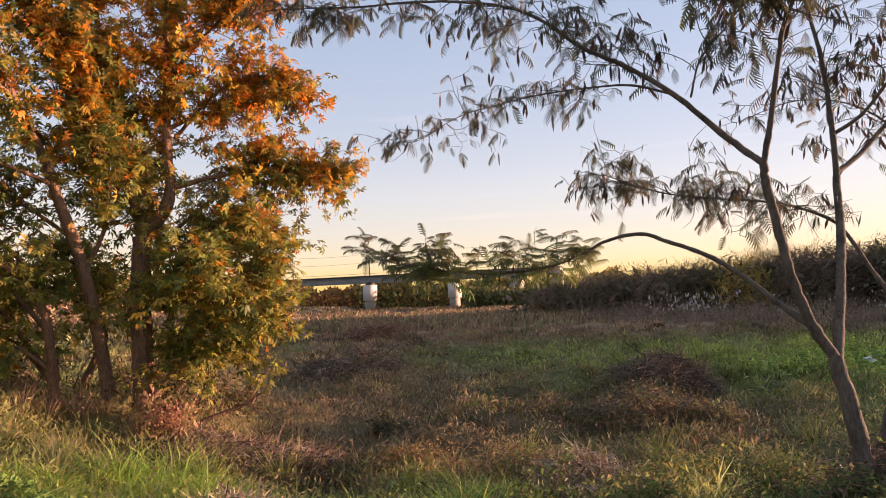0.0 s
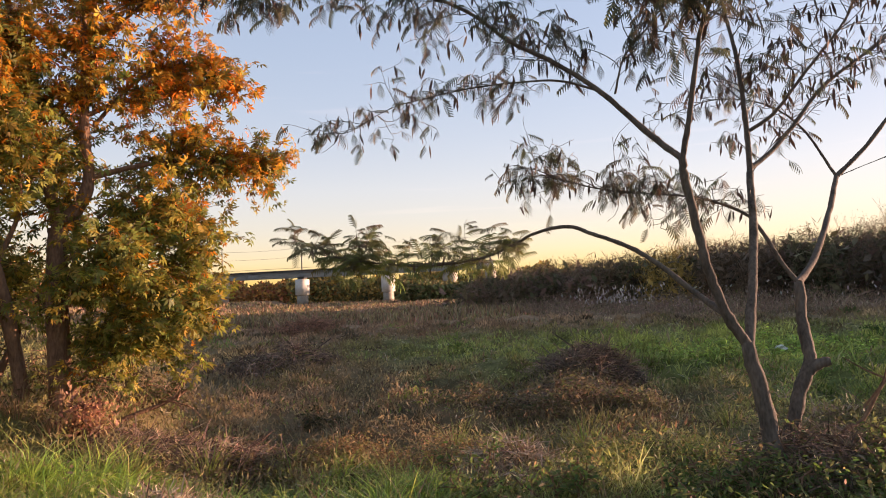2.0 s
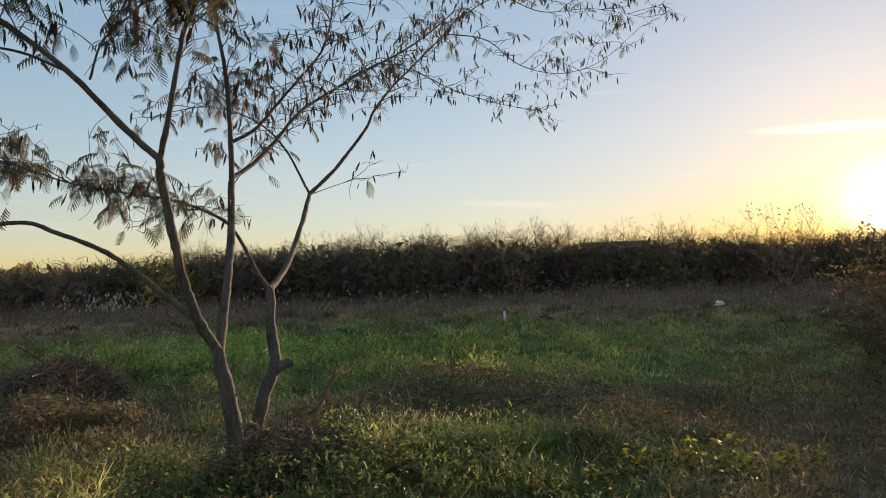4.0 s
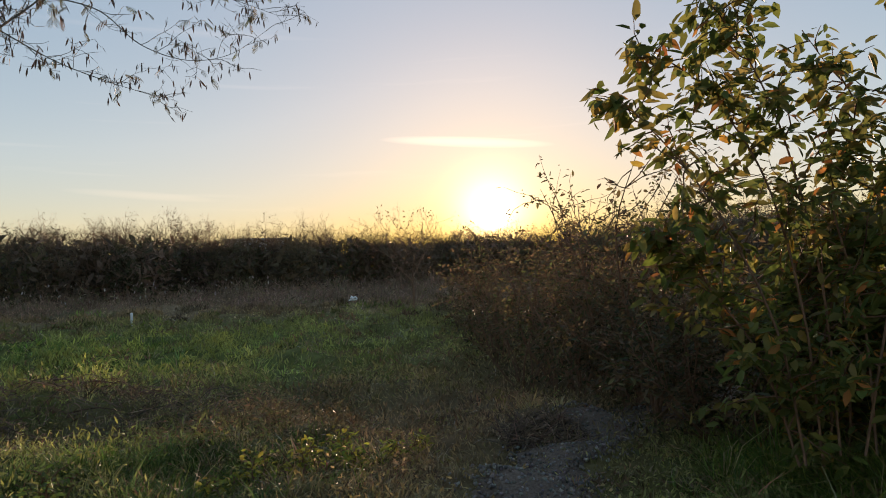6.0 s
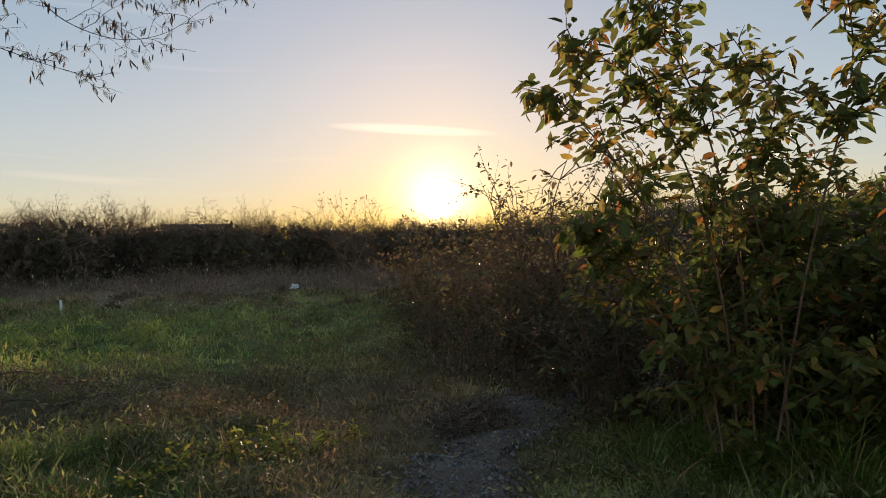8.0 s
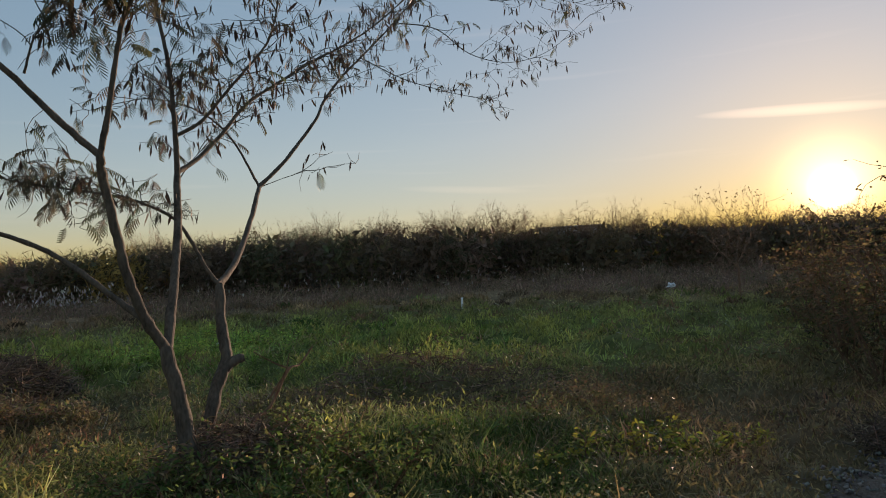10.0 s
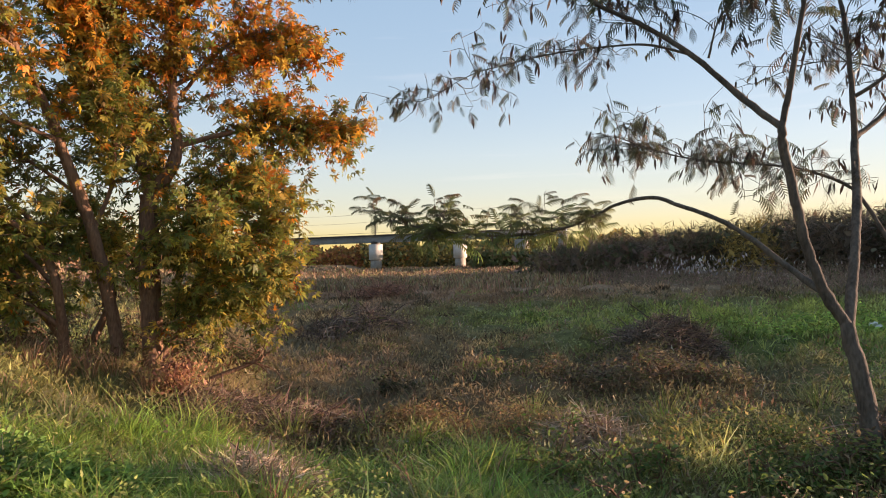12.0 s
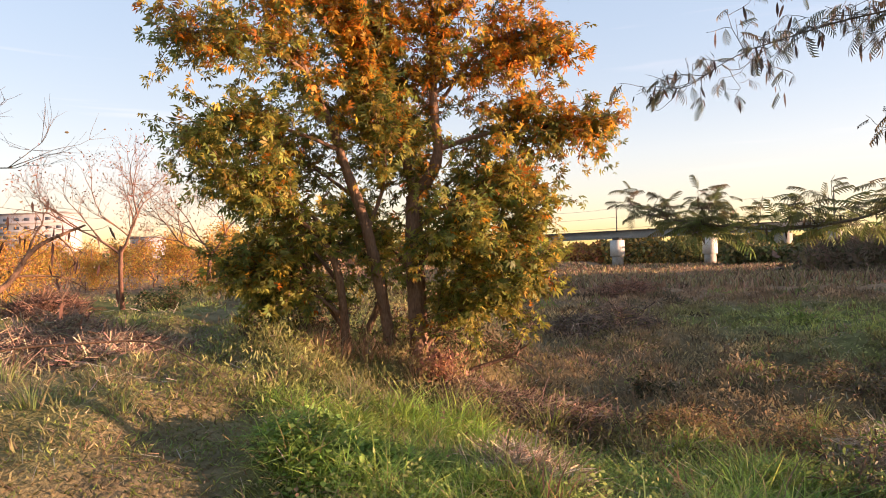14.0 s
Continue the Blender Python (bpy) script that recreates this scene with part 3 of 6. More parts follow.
def build_weeds():
    # broad-leaved weeds in clumps
    g = np.random.default_rng(22)
    x, y, r = cover(g, 11000, -66, 128, 1.4, 34, 1.02, 0.95)
    keep = (waves(x, y, 2.0, 35) > -0.15) & (x > -2.2)
    x, y, r = x[keep], y[keep], r[keep]
    m = len(x)
    tone = land_tone(x, y) * np.exp(0.25 * g.normal(size=(m, 1)))
    some = g.uniform(0, 1, m) < 0.26 * (1 - 0.85 * step(-0.02, 0.05, tone[:, 1] - tone[:, 0]))
    tone[some] = pick(g, [BROWN * 0.7, DARK, RUST * 0.7, OLIVE, GREEN], some.sum())
    tall = 0.17 * np.exp(0.4 * g.normal(size=m)) * (0.8 + 0.012 * r)
    k = np.repeat(np.arange(m), g.integers(9, 19, m))
    n = len(k)
    px, py = x[k] + g.normal(size=n) * 0.09 * (1 + 0.04 * r[k]), y[k] + g.normal(size=n) * 0.09 * (1 + 0.04 * r[k])
    pos = np.stack([px, py, height(px, py) + tall[k] * g.uniform(0.05, 1.0, n)], 1)
    rot = frames(g.normal(size=(n, 3)) * (1, 1, 0.5), unit(np.array((0, 0, 1.0)) + 0.6 * g.normal(size=(n, 3))))
    size = (0.016 + 0.0026 * r[k]) * g.uniform(0.6, 1.5, n)
    tone = calm(1.4 * tone[k] * np.exp(0.28 * g.normal(size=(n, 1))), 0.7)
    near = r[k] < 5
    tagged(part("weeds", strew(*BROAD, pos[near], rot[near], size[near], tone[near]), M_GRASS), "low broad-leaved weeds", "weeds", kind="stuff")
    tagged(part("weeds", strew(*LEAF_FAR, pos[~near], rot[~near], size[~near], tone[~near]), M_GRASS), "clumps of green and browned weeds", "weeds", kind="stuff")
    # domed clumps of taller growth
    x, y, r = cover(g, 2600, -40, 110, 4.5, 36, 0.75, 1.0)
    keep = np.exp(-((x + 1.0) ** 2 + (y - 4.0) ** 2) / 3.0) < 0.3
    x, y, r = x[keep], y[keep], r[keep]
    m = len(x)
    base = land_tone(x, y)
    green = step(-0.02, 0.06, base[:, 1] - base[:, 0])
    base = base * np.exp(0.36 * g.normal(size=(m, 1))) * np.where(green[:, None] > 0.5, np.array((1.12, 1.0, 0.9)), 1.0)
    odd = g.uniform(0, 1, m) < 0.34 * (1 - 0.9 * green)
    base[odd] = pick(g, [BROWN * 0.6, DARK, RUST * 0.6, OLIVE * 0.8, GREEN, STRAW * 0.5], odd.sum())
    wide, tall = g.uniform(0.2, 0.7, m), g.uniform(0.1, 0.28, m) * (1 + 0.75 * green)
    k = np.repeat(np.arange(m), 70)
    n = len(k)
    q, a = np.sqrt(g.uniform(0, 1, n)), g.uniform(0, 6.28, n)
    px, py = x[k] + wide[k] * q * np.cos(a) * 1.6, y[k] + wide[k] * q * np.sin(a)
    pos = np.stack([px, py, height(px, py) + tall[k] * (1 - q * q) * g.uniform(0.4, 1.05, n)], 1)
    rot = frames(unit(g.normal(size=(n, 3)) * (0.6, 0.6, 0.5) + (0, 0, 0.8)), unit(np.array((0, 0, 0.4)) + g.normal(size=(n, 3))))
    long = (0.02 + 0.0055 * r[k]) * g.uniform(0.6, 1.6, n)
    size = np.stack([long * 0.5, long, long * 0.7], 1)
    geo = strew(*LEAF_FAR, pos, rot, size, calm(base[k] * (0.95 + 0.75 * green[k, None]) * np.exp(0.27 * g.normal(size=(n, 1))), 0.7))
    tagged(part("weed_clumps", geo, M_GRASS), "domed clumps of brown and green weeds", "weeds", kind="stuff")
    # dead stalks and straw lying about
    x, y, r = cover(g, 60000, -66, 128, 1.0, 30, 1.02, 0.75)
    tone = land_tone(x, y)
    green = step(-0.02, 0.06, tone[:, 1] - tone[:, 0])
    keep = ((waves(x, y, 1.5, 37) > -0.1) | (g.uniform(0, 1, len(x)) < 0.3)) & (g.uniform(0, 1, len(x)) > 0.85 * green)
    x, y, r = x[keep], y[keep], r[keep]
    n = len(x)
    rot = frames(unit(g.normal(size=(n, 3)) * (1, 1, 0.3) + (0, 0, 0.1)), unit(np.array((0, 0, 1.0)) + 0.4 * g.normal(size=(n, 3))))
    long = g.uniform(0.06, 0.22, n) * (0.6 + 0.04 * r)
    size = np.stack([(0.0014 + 0.00055 * r) * g.uniform(0.7, 1.5, n), long, long], 1)
    tone = pick(g, [STRAW, STRAW * 0.7, STRAW * 0.45, BROWN * 0.7, RUST * 0.7, (0.5, 0.42, 0.33)], n, 0.25)
    tagged(part("straw", strew(*STRAW_BIT, np.stack([x, y, height(x, y) + g.uniform(0.01, 0.08, n)], 1), rot, size, tone), M_DRY), "dead stalks and straw lying on the meadow", "straw", kind="stuff")


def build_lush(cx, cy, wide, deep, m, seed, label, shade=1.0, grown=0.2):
    """Thick bright grass, bent over by its weight."""
    g = np.random.default_rng(seed)
    a = g.uniform(0, 6.28, m)
    q = np.sqrt(g.uniform(0, 1, m))
    x, y = cx + wide * q * np.cos(a) + 0.3 * g.normal(size=m), cy + deep * q * np.sin(a) + 0.25 * g.normal(size=m) - 0.3 * q * np.cos(a)
    keep = (path_near(x, y) < 0.4) & (np.hypot(x, y) > 1.7)
    x, y = x[keep], y[keep]
    m = len(x)
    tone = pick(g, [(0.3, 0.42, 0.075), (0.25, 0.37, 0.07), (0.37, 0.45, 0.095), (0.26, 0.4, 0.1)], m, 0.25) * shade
    dry = g.uniform(0, 1, m) < 0.1
    tone[dry] = pick(g, [STRAW, OLIVE], dry.sum())
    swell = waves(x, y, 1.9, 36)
    # Shade put into the tone: low hollows darker, tall swells lighter.
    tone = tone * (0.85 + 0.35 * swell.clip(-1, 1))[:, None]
    tall = grown * np.exp(0.25 * g.normal(size=m)) * (1 + 0.75 * swell).clip(0.25, 1.9)
    k = np.repeat(np.arange(m), g.integers(8, 14, m))
    n = len(k)
    away = g.normal(size=(n, 3)) * (1, 1, 0)
    px, py = x[k] + away[:, 0] * 0.03, y[k] + away[:, 1] * 0.03
    up = unit(np.array((0.1, 0.0, 1.0)) + 0.5 * away)
    long = tall[k] * g.uniform(0.6, 1.3, n)
    size = np.stack([(0.0045 + 0.0009 * np.hypot(px, py)) * g.uniform(0.7, 1.4, n), long, long * 1.5], 1)
    rot = frames(up, unit(away + 0.3 * g.normal(size=(n, 3)) * (1, 1, 0.2)))
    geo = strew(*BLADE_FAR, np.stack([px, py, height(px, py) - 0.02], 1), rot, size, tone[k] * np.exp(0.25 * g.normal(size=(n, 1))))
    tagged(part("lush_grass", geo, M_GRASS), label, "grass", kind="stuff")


build_grass()
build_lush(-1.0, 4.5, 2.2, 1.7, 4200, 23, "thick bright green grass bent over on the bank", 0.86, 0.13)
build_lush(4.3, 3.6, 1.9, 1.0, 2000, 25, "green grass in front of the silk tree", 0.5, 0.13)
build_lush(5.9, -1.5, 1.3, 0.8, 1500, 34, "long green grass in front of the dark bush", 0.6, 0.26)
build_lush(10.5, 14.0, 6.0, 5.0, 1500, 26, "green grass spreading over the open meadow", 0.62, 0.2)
build_weeds()


def build_drift(name, cx, cy, wide, deep, n, seed, palette, size, tall, leaf, label):
    """A low drift of leafy weeds: leaves on many short upright stems."""
    g = np.random.default_rng(seed)
    a, q = g.uniform(0, 6.28, n), np.sqrt(g.uniform(0, 1, n))
    x, y = cx + wide * q * np.cos(a) + 0.12 * wide * g.normal(size=n), cy + deep * q * np.sin(a) + 0.12 * deep * g.normal(size=n)
    pos = np.stack([x, y, height(x, y) + tall * (1 + 0.5 * waves(x, y, 0.8, 36)).clip(0.3, 1.8) * g.uniform(0.1, 1.0, n) * (1.1 - 0.6 * q * q)], 1)
    rot = frames(unit(g.normal(size=(n, 3)) * (1, 1, 0.4)), unit(np.array((0, 0, 1.0)) + 0.5 * g.normal(size=(n, 3))))
    geo = strew(*leaf, pos, rot, size * g.uniform(0.5, 1.4, n), pick(g, palette, n, 0.3))
    tagged(part(name, geo, M_GRASS), label, "weeds", kind="stuff")


build_drift("ground_cover", -2.15, 3.75, 0.5, 0.5, 4200, 27, [(0.2, 0.32, 0.07), (0.25, 0.37, 0.08), (0.17, 0.27, 0.065)], 0.04, 0.13, BROAD, "low dark green broad-leaved ground cover on the bank")
build_drift("drift_weeds", 0.2, 6.7, 1.1, 0.45, 6000, 28, [(0.42, 0.22, 0.1), (0.34, 0.2, 0.09), (0.36, 0.28, 0.09), (0.5, 0.3, 0.14)], 0.035, 0.24, LEAF_FAR, "drift of red-brown small-leaved weeds")
build_drift("drift_weeds", -0.9, 6.6, 0.8, 0.35, 4000, 29, [(0.22, 0.13, 0.07), (0.3, 0.18, 0.09), (0.26, 0.2, 0.08)], 0.04, 0.2, LEAF_FAR, "drift of dark brown withered weeds")
build_drift("drift_weeds", 2.4, 9.4, 1.7, 0.7, 6500, 30, [(0.2, 0.125, 0.07), (0.27, 0.17, 0.09), (0.17, 0.16, 0.06)], 0.06, 0.26, LEAF_FAR, "drift of dark brown withered weeds")
build_drift("drift_weeds", 2.6, 5.9, 1.1, 0.6, 4500, 31, [(0.2, 0.23, 0.06), (0.27, 0.25, 0.075), (0.16, 0.2, 0.05), (0.3, 0.22, 0.09)], 0.04, 0.26, LEAF_FAR, "drift of pale green leafy weeds")
build_drift("drift_weeds", 2.95, 4.6, 0.75, 0.42, 3600, 35, [(0.16, 0.19, 0.06), (0.23, 0.16, 0.08), (0.14, 0.21, 0.055), (0.18, 0.13, 0.075)], 0.05, 0.3, LEAF_FAR, "dark leafy weeds round the foot of the silk tree")
build_drift("drift_weeds", 8.6, 15.5, 2.6, 2.0, 6500, 32, [(0.3, 0.42, 0.08), (0.36, 0.45, 0.09), (0.24, 0.34, 0.07)], 0.1, 0.34, LEAF_FAR, "drift of bright green leafy weeds")
build_drift("drift_weeds", 7.6, 4.4, 2.2, 0.8, 6000, 33, [(0.36, 0.2, 0.1), (0.3, 0.18, 0.09), (0.24, 0.2, 0.08)], 0.05, 0.22, LEAF_FAR, "drift of red-brown small-leaved weeds")


def build_back_grass():
    # the meadow goes on behind and underfoot
    g = np.random.default_rng(46)
    n = 17000
    back = g.uniform(0, 1, n) < 0.85
    az = np.radians(np.where(back, g.uniform(126, 296, n), g.uniform(-66, 128, n)))
    r = np.where(back, 0.2 + 17 * g.uniform(0, 1, n) ** 1.2, g.uniform(0.1, 1.6, n))
    x, y = r * np.sin(az), r * np.cos(az)
    keep = track_near(x, y) < 0.4
    x, y, r = x[keep], y[keep], r[keep]
    n = len(x)
    away = g.normal(size=(n, 3)) * (1, 1, 0)
    tall = g.uniform(0.04, 0.13, n) * (1 + 0.05 * r) * (1 - 0.6 * path_near(x, y))
    rot = frames(unit(np.array((0, 0, 1.0)) + 0.5 * away), unit(away + 0.5 * g.normal(size=(n, 3))))
    tone = 1.4 * land_tone(x, y) * np.exp(0.4 * g.normal(size=(n, 1)))
    geo = strew(*BLADE_FAR, np.stack([x, y, height(x, y) - 0.01], 1), rot, np.stack([0.01 + 0.004 * r, tall, tall], 1), tone)
    tagged(part("grass", geo, M_GRASS), "short meadow grass, green and brown", "grass", kind="stuff")


build_back_grass()


def build_path_stubble():
    g = np.random.default_rng(40)
    line = spline([(px, py, 0) for px, py in PATH_LINE], 30)
    n = 15000
    k = (g.uniform(0, 1, n) ** 1.15 * 165).astype(int) + 36
    x, y = line[k, 0] + g.normal(size=n) * 0.5, line[k, 1] + g.normal(size=n) * 0.5
    r = np.hypot(x, y)
    tall = g.uniform(0.015, 0.05, n) * (1 + 0.05 * r)
    away = g.normal(size=(n, 3)) * (1, 1, 0)
    rot = frames(unit(np.array((0, 0, 1.0)) + 0.9 * away), unit(away + 0.5 * g.normal(size=(n, 3))))
    tone = pick(g, [BROWN * 0.6, OLIVE * 0.8, GREEN, GREEN * 0.8, LUSH, STRAW * 0.6], n, 0.25)
    geo = strew(*BLADE_FAR, np.stack([x, y, height(x, y)], 1), rot, np.stack([0.004 + 0.0013 * r, tall, tall], 1), tone)
    tagged(part("stubble", geo, M_GRASS), "short trodden grass and straw on the footpath", "grass", kind="stuff")


build_path_stubble()


def build_far_field():
    # the rusty river plain out to the bridge
    g = np.random.default_rng(24)
    n = 42000
    x, y, r = scatter_polar(g, n, -34, 14, 40, 128, 0.7)
    thick = waves(x, y, 14, 38) + 0.4 * waves(x, y, 5, 39)
    tall = (0.35 + 0.22 * thick).clip(0.12, 1.1) * g.uniform(0.5, 1.4, n)
    tone = pick(g, [RUST * 0.9, RUST * 0.7, BROWN, STRAW * 0.7, OLIVE * 0.8, DARK], n, 0.25)
    rot = frames(unit(np.array((0, 0, 1.0)) + 0.3 * g.normal(size=(n, 3))), unit(g.normal(size=(n, 3)) * (1, 1, 0.2)))
    geo = strew(*BLADE_FAR, np.stack([x, y, height(x, y)], 1), rot, np.stack([0.0022 * r * g.uniform(0.6, 1.5, n), tall, tall], 1), tone)
    tagged(part("far_grass", geo, M_FAR), "rust-brown tall dry grass on the river plain", "grass", kind="stuff")


build_far_field()


# ---- far belts: tall dry weeds, thicket, distant trees ----
def build_weed_belt():
    g = np.random.default_rng(41)
    pinkish = [(0.28, 0.17, 0.12), (0.32, 0.2, 0.145), (0.22, 0.14, 0.1), (0.34, 0.24, 0.17), (0.18, 0.16, 0.075)]

    def place(n):
        az = np.radians(g.uniform(-2, 104, n))
        deg = np.degrees(az)
        edge = 37 - 12 * step(62, 95, deg) + 22 * step(16, 4, deg) + 3 * np.sin(az * 9) + 2.5 * np.sin(az * 23) + 1.2 * np.sin(az * 71)
        r = edge + 17 * g.uniform(0, 1, n) ** 1.2
        return r * np.sin(az), r * np.cos(az), (r - edge), (0.35 + 0.65 * step(3, 14, deg))

    # leafy mounds grown into one another
    m = 1500
    cx, cy, depth, low = place(m)
    wide, tall = g.uniform(0.5, 1.6, m), (0.36 + 0.075 * depth) * g.uniform(0.5, 1.2, m) * low
    base = pick(g, pinkish, m, 0.25)
    k = np.repeat(np.arange(m), 54)
    n = len(k)
    q, a = np.sqrt(g.uniform(0, 1, n)), g.uniform(0, 6.28, n)
    x, y = cx[k] + wide[k] * q * np.cos(a) * 1.3, cy[k] + wide[k] * q * np.sin(a)
    pos = np.stack([x, y, height(x, y) + tall[k] * (1 - q * q) ** 0.5 * g.uniform(0.2, 1.1, n)], 1)
    rot = frames(unit(g.normal(size=(n, 3)) + (0, 0, 0.7)), g.normal(size=(n, 3)))
    long = np.exp(0.4 * g.normal(size=n))
    geo = strew(*LEAF_FAR, pos, rot, np.stack([0.05 * long, 0.16 * long, 0.1 * long], 1), base[k] * np.exp(0.15 * g.normal(size=(n, 1))))
    tagged(part("weed_mounds", geo, M_FAR), "mounds of purplish brown dry weeds", "weeds", kind="stuff")
    n = 26000
    x, y, depth, low = place(n)
    tall = (0.4 + 0.06 * depth) * g.uniform(0.4, 1.1, n) * (1 + 0.4 * waves(x, y, 5, 42)).clip(0.3, 2) * low
    rot = frames(unit(np.array((0, 0, 1.0)) + 0.45 * g.normal(size=(n, 3))), unit(g.normal(size=(n, 3)) * (1, 1, 0.2)))
    geo = strew(*BLADE_FAR, np.stack([x, y, height(x, y)], 1), rot, np.stack([0.02 * g.uniform(0.5, 1.5, n), tall, tall * 0.6], 1), pick(g, pinkish, n, 0.3))
    tagged(part("tall_weeds", geo, M_FAR), "belt of tall purplish brown dry weeds", "weeds", kind="stuff")
    n = 420
    az = np.radians(np.where(g.uniform(0, 1, n) < 0.65, g.normal(19.5, 1.6, n), g.uniform(25, 60, n)))
    r = g.uniform(40, 45, n)
    x, y = r * np.sin(az), r * np.cos(az)
    pos = np.stack([x, y, height(x, y) + g.uniform(0.5, 1.5, n)], 1)
    geo = strew(*LEAF, pos, frames(unit(np.array((0, 0, 1.0)) + 0.4 * g.normal(size=(n, 3))), g.normal(size=(n, 3))), g.uniform(0.1, 0.26, n), pick(g, [(0.4, 0.33, 0.29), (0.32, 0.26, 0.22)], n))
    tagged(part("plume_grass", geo, M_FAR), "pale feathery seed heads of plume grass", "grass", kind="stuff")


def build_thicket():
    g = np.random.default_rng(43)
    # rounded bush crowns side by side, from twiggy brown to dark green
    m = 480
    deg = 8 + 106 * (np.arange(m) + g.uniform(-0.6, 0.6, m)) / m
    cr = 52 + 5 * np.cos(np.radians(deg) * 5) - 12 * step(80, 102, deg) + g.uniform(0, 13, m)
    elev = np.interp(deg, [8, 14, 23, 32, 41, 50, 60, 68, 72, 84, 90, 114], [1.2, 1.9, 2.7, 3.2, 3.5, 3.2, 3.1, 3.0, 2.7, 2.7, 3.2, 4.0])
    top = 1.5 + cr * np.tan(np.radians(elev - 0.5 - 0.14 * step(45, 58, deg) * step(96, 84, deg))) + g.normal(size=m) * 0.35
    wide = g.uniform(1.0, 2.2, m)
    base = pick(g, [(0.13, 0.092, 0.058), (0.17, 0.112, 0.074), (0.2, 0.13, 0.088), (0.1, 0.098, 0.045), (0.15, 0.112, 0.062)], m, 0.25)
    golden = np.abs(deg - 23.7) < 0.8
    base[golden] = (0.4, 0.26, 0.07)
    k = g.integers(0, m, 225000)
    n = len(k)
    h = g.uniform(0, 1, n) ** 0.75
    a = g.uniform(0, 6.28, n)
    rad = wide[k] * np.sqrt(np.clip(1 - np.clip((h - 0.35) / 0.65, 0, 1) ** 2, 0, 1)) * g.uniform(0.4, 1.0, n) ** 0.4
    ca = np.radians(deg[k])
    x, y = cr[k] * np.sin(ca) + rad * np.cos(a), cr[k] * np.cos(ca) + rad * np.sin(a)
    z = -0.35 + (top[k] + 0.35) * h * g.uniform(0.9, 1.04, n)
    rot = frames(g.normal(size=(n, 3)) + (0, 0, 0.25), g.normal(size=(n, 3)))
    tone = base[k] * np.exp(0.1 * g.normal(size=(n, 1)))
    geo = strew(*LEAF_FAR, np.stack([x, y, z], 1), rot, np.exp(0.4 * g.normal(size=n))[:, None] * np.array((0.06, 0.3, 0.15)), tone)
    tagged(part("thicket", geo, M_FAR), "dense brown and dark green thicket bounding the meadow", "thicket", kind="stuff")
    # Hidden larger leaves, added to stop sun glow showing through the gaps.
    n = 40000
    k = g.integers(0, m, n)
    ca = np.radians(deg[k])
    x, y = (cr[k] + 2.5) * np.sin(ca) + g.normal(size=n) * 1.3, (cr[k] + 2.5) * np.cos(ca) + g.normal(size=n) * 1.3
    z = -0.4 + (top[k] - 0.3) * g.uniform(0, 1, n)
    geo = strew(*LEAF_FAR, np.stack([x, y, z], 1), frames(g.normal(size=(n, 3)), g.normal(size=(n, 3))), g.uniform(0.5, 1.0, n), base[k])
    tagged(part("thicket_heart", geo, M_FAR), "hidden filler leaves inside the thicket that block the glow", "thicket", kind="stuff")
    # bare shoots standing out of its top
    n = 700
    k = g.integers(0, m, n)
    ca = np.radians(deg[k])
    x, y = cr[k] * np.sin(ca) + g.normal(size=n) * 1.2, cr[k] * np.cos(ca) + g.normal(size=n) * 1.2
    long = g.uniform(0.4, 1.15, n)
    rot = frames(unit(np.array((0, 0, 1.0)) + 0.35 * g.normal(size=(n, 3))), g.normal(size=(n, 3)))
    geo = strew(*STRAW_BIT, np.stack([x, y, top[k] - 0.7], 1), rot, np.stack([0.022 * g.uniform(0.6, 1.4, n), long, long], 1), pick(g, [(0.14, 0.1, 0.07), (0.19, 0.13, 0.09)], n))
    tagged(part("thicket_shoots", geo, M_FAR), "thin bare shoots above the thicket", "thicket", kind="stuff")


build_weed_belt()
build_thicket()


def fork(g, start, way, length, radius, depth, out, tips, spread=0.55, lift=0.12, kids=(3, 4)):
    """Branches that divide again and again; out takes the tubes, tips the ends."""
    n = 4
    line = [np.asarray(start, float)]
    w = np.asarray(way, float)
    for _ in range(n):
        w = unit(w + 0.09 * g.normal(size=3) + (0, 0, lift * 0.3))
        line.append(line[-1] + w * length / n)
    out.append(tube(np.array(line), radius, radius * 0.55, 5 if depth > 2 else 3))
    if depth == 0:
        tips.append((line[-1], w))
        return
    for k in range(g.integers(kids[0], kids[1])):
        s = line[g.integers(2, n + 1)] if k else line[-1]
        d = unit(w + spread * 1.3 * g.normal(size=3) + (0, 0, lift))
        fork(g, s, d, length * g.uniform(0.6, 0.85), radius * 0.6, depth - 1, out, tips, spread, lift, kids)


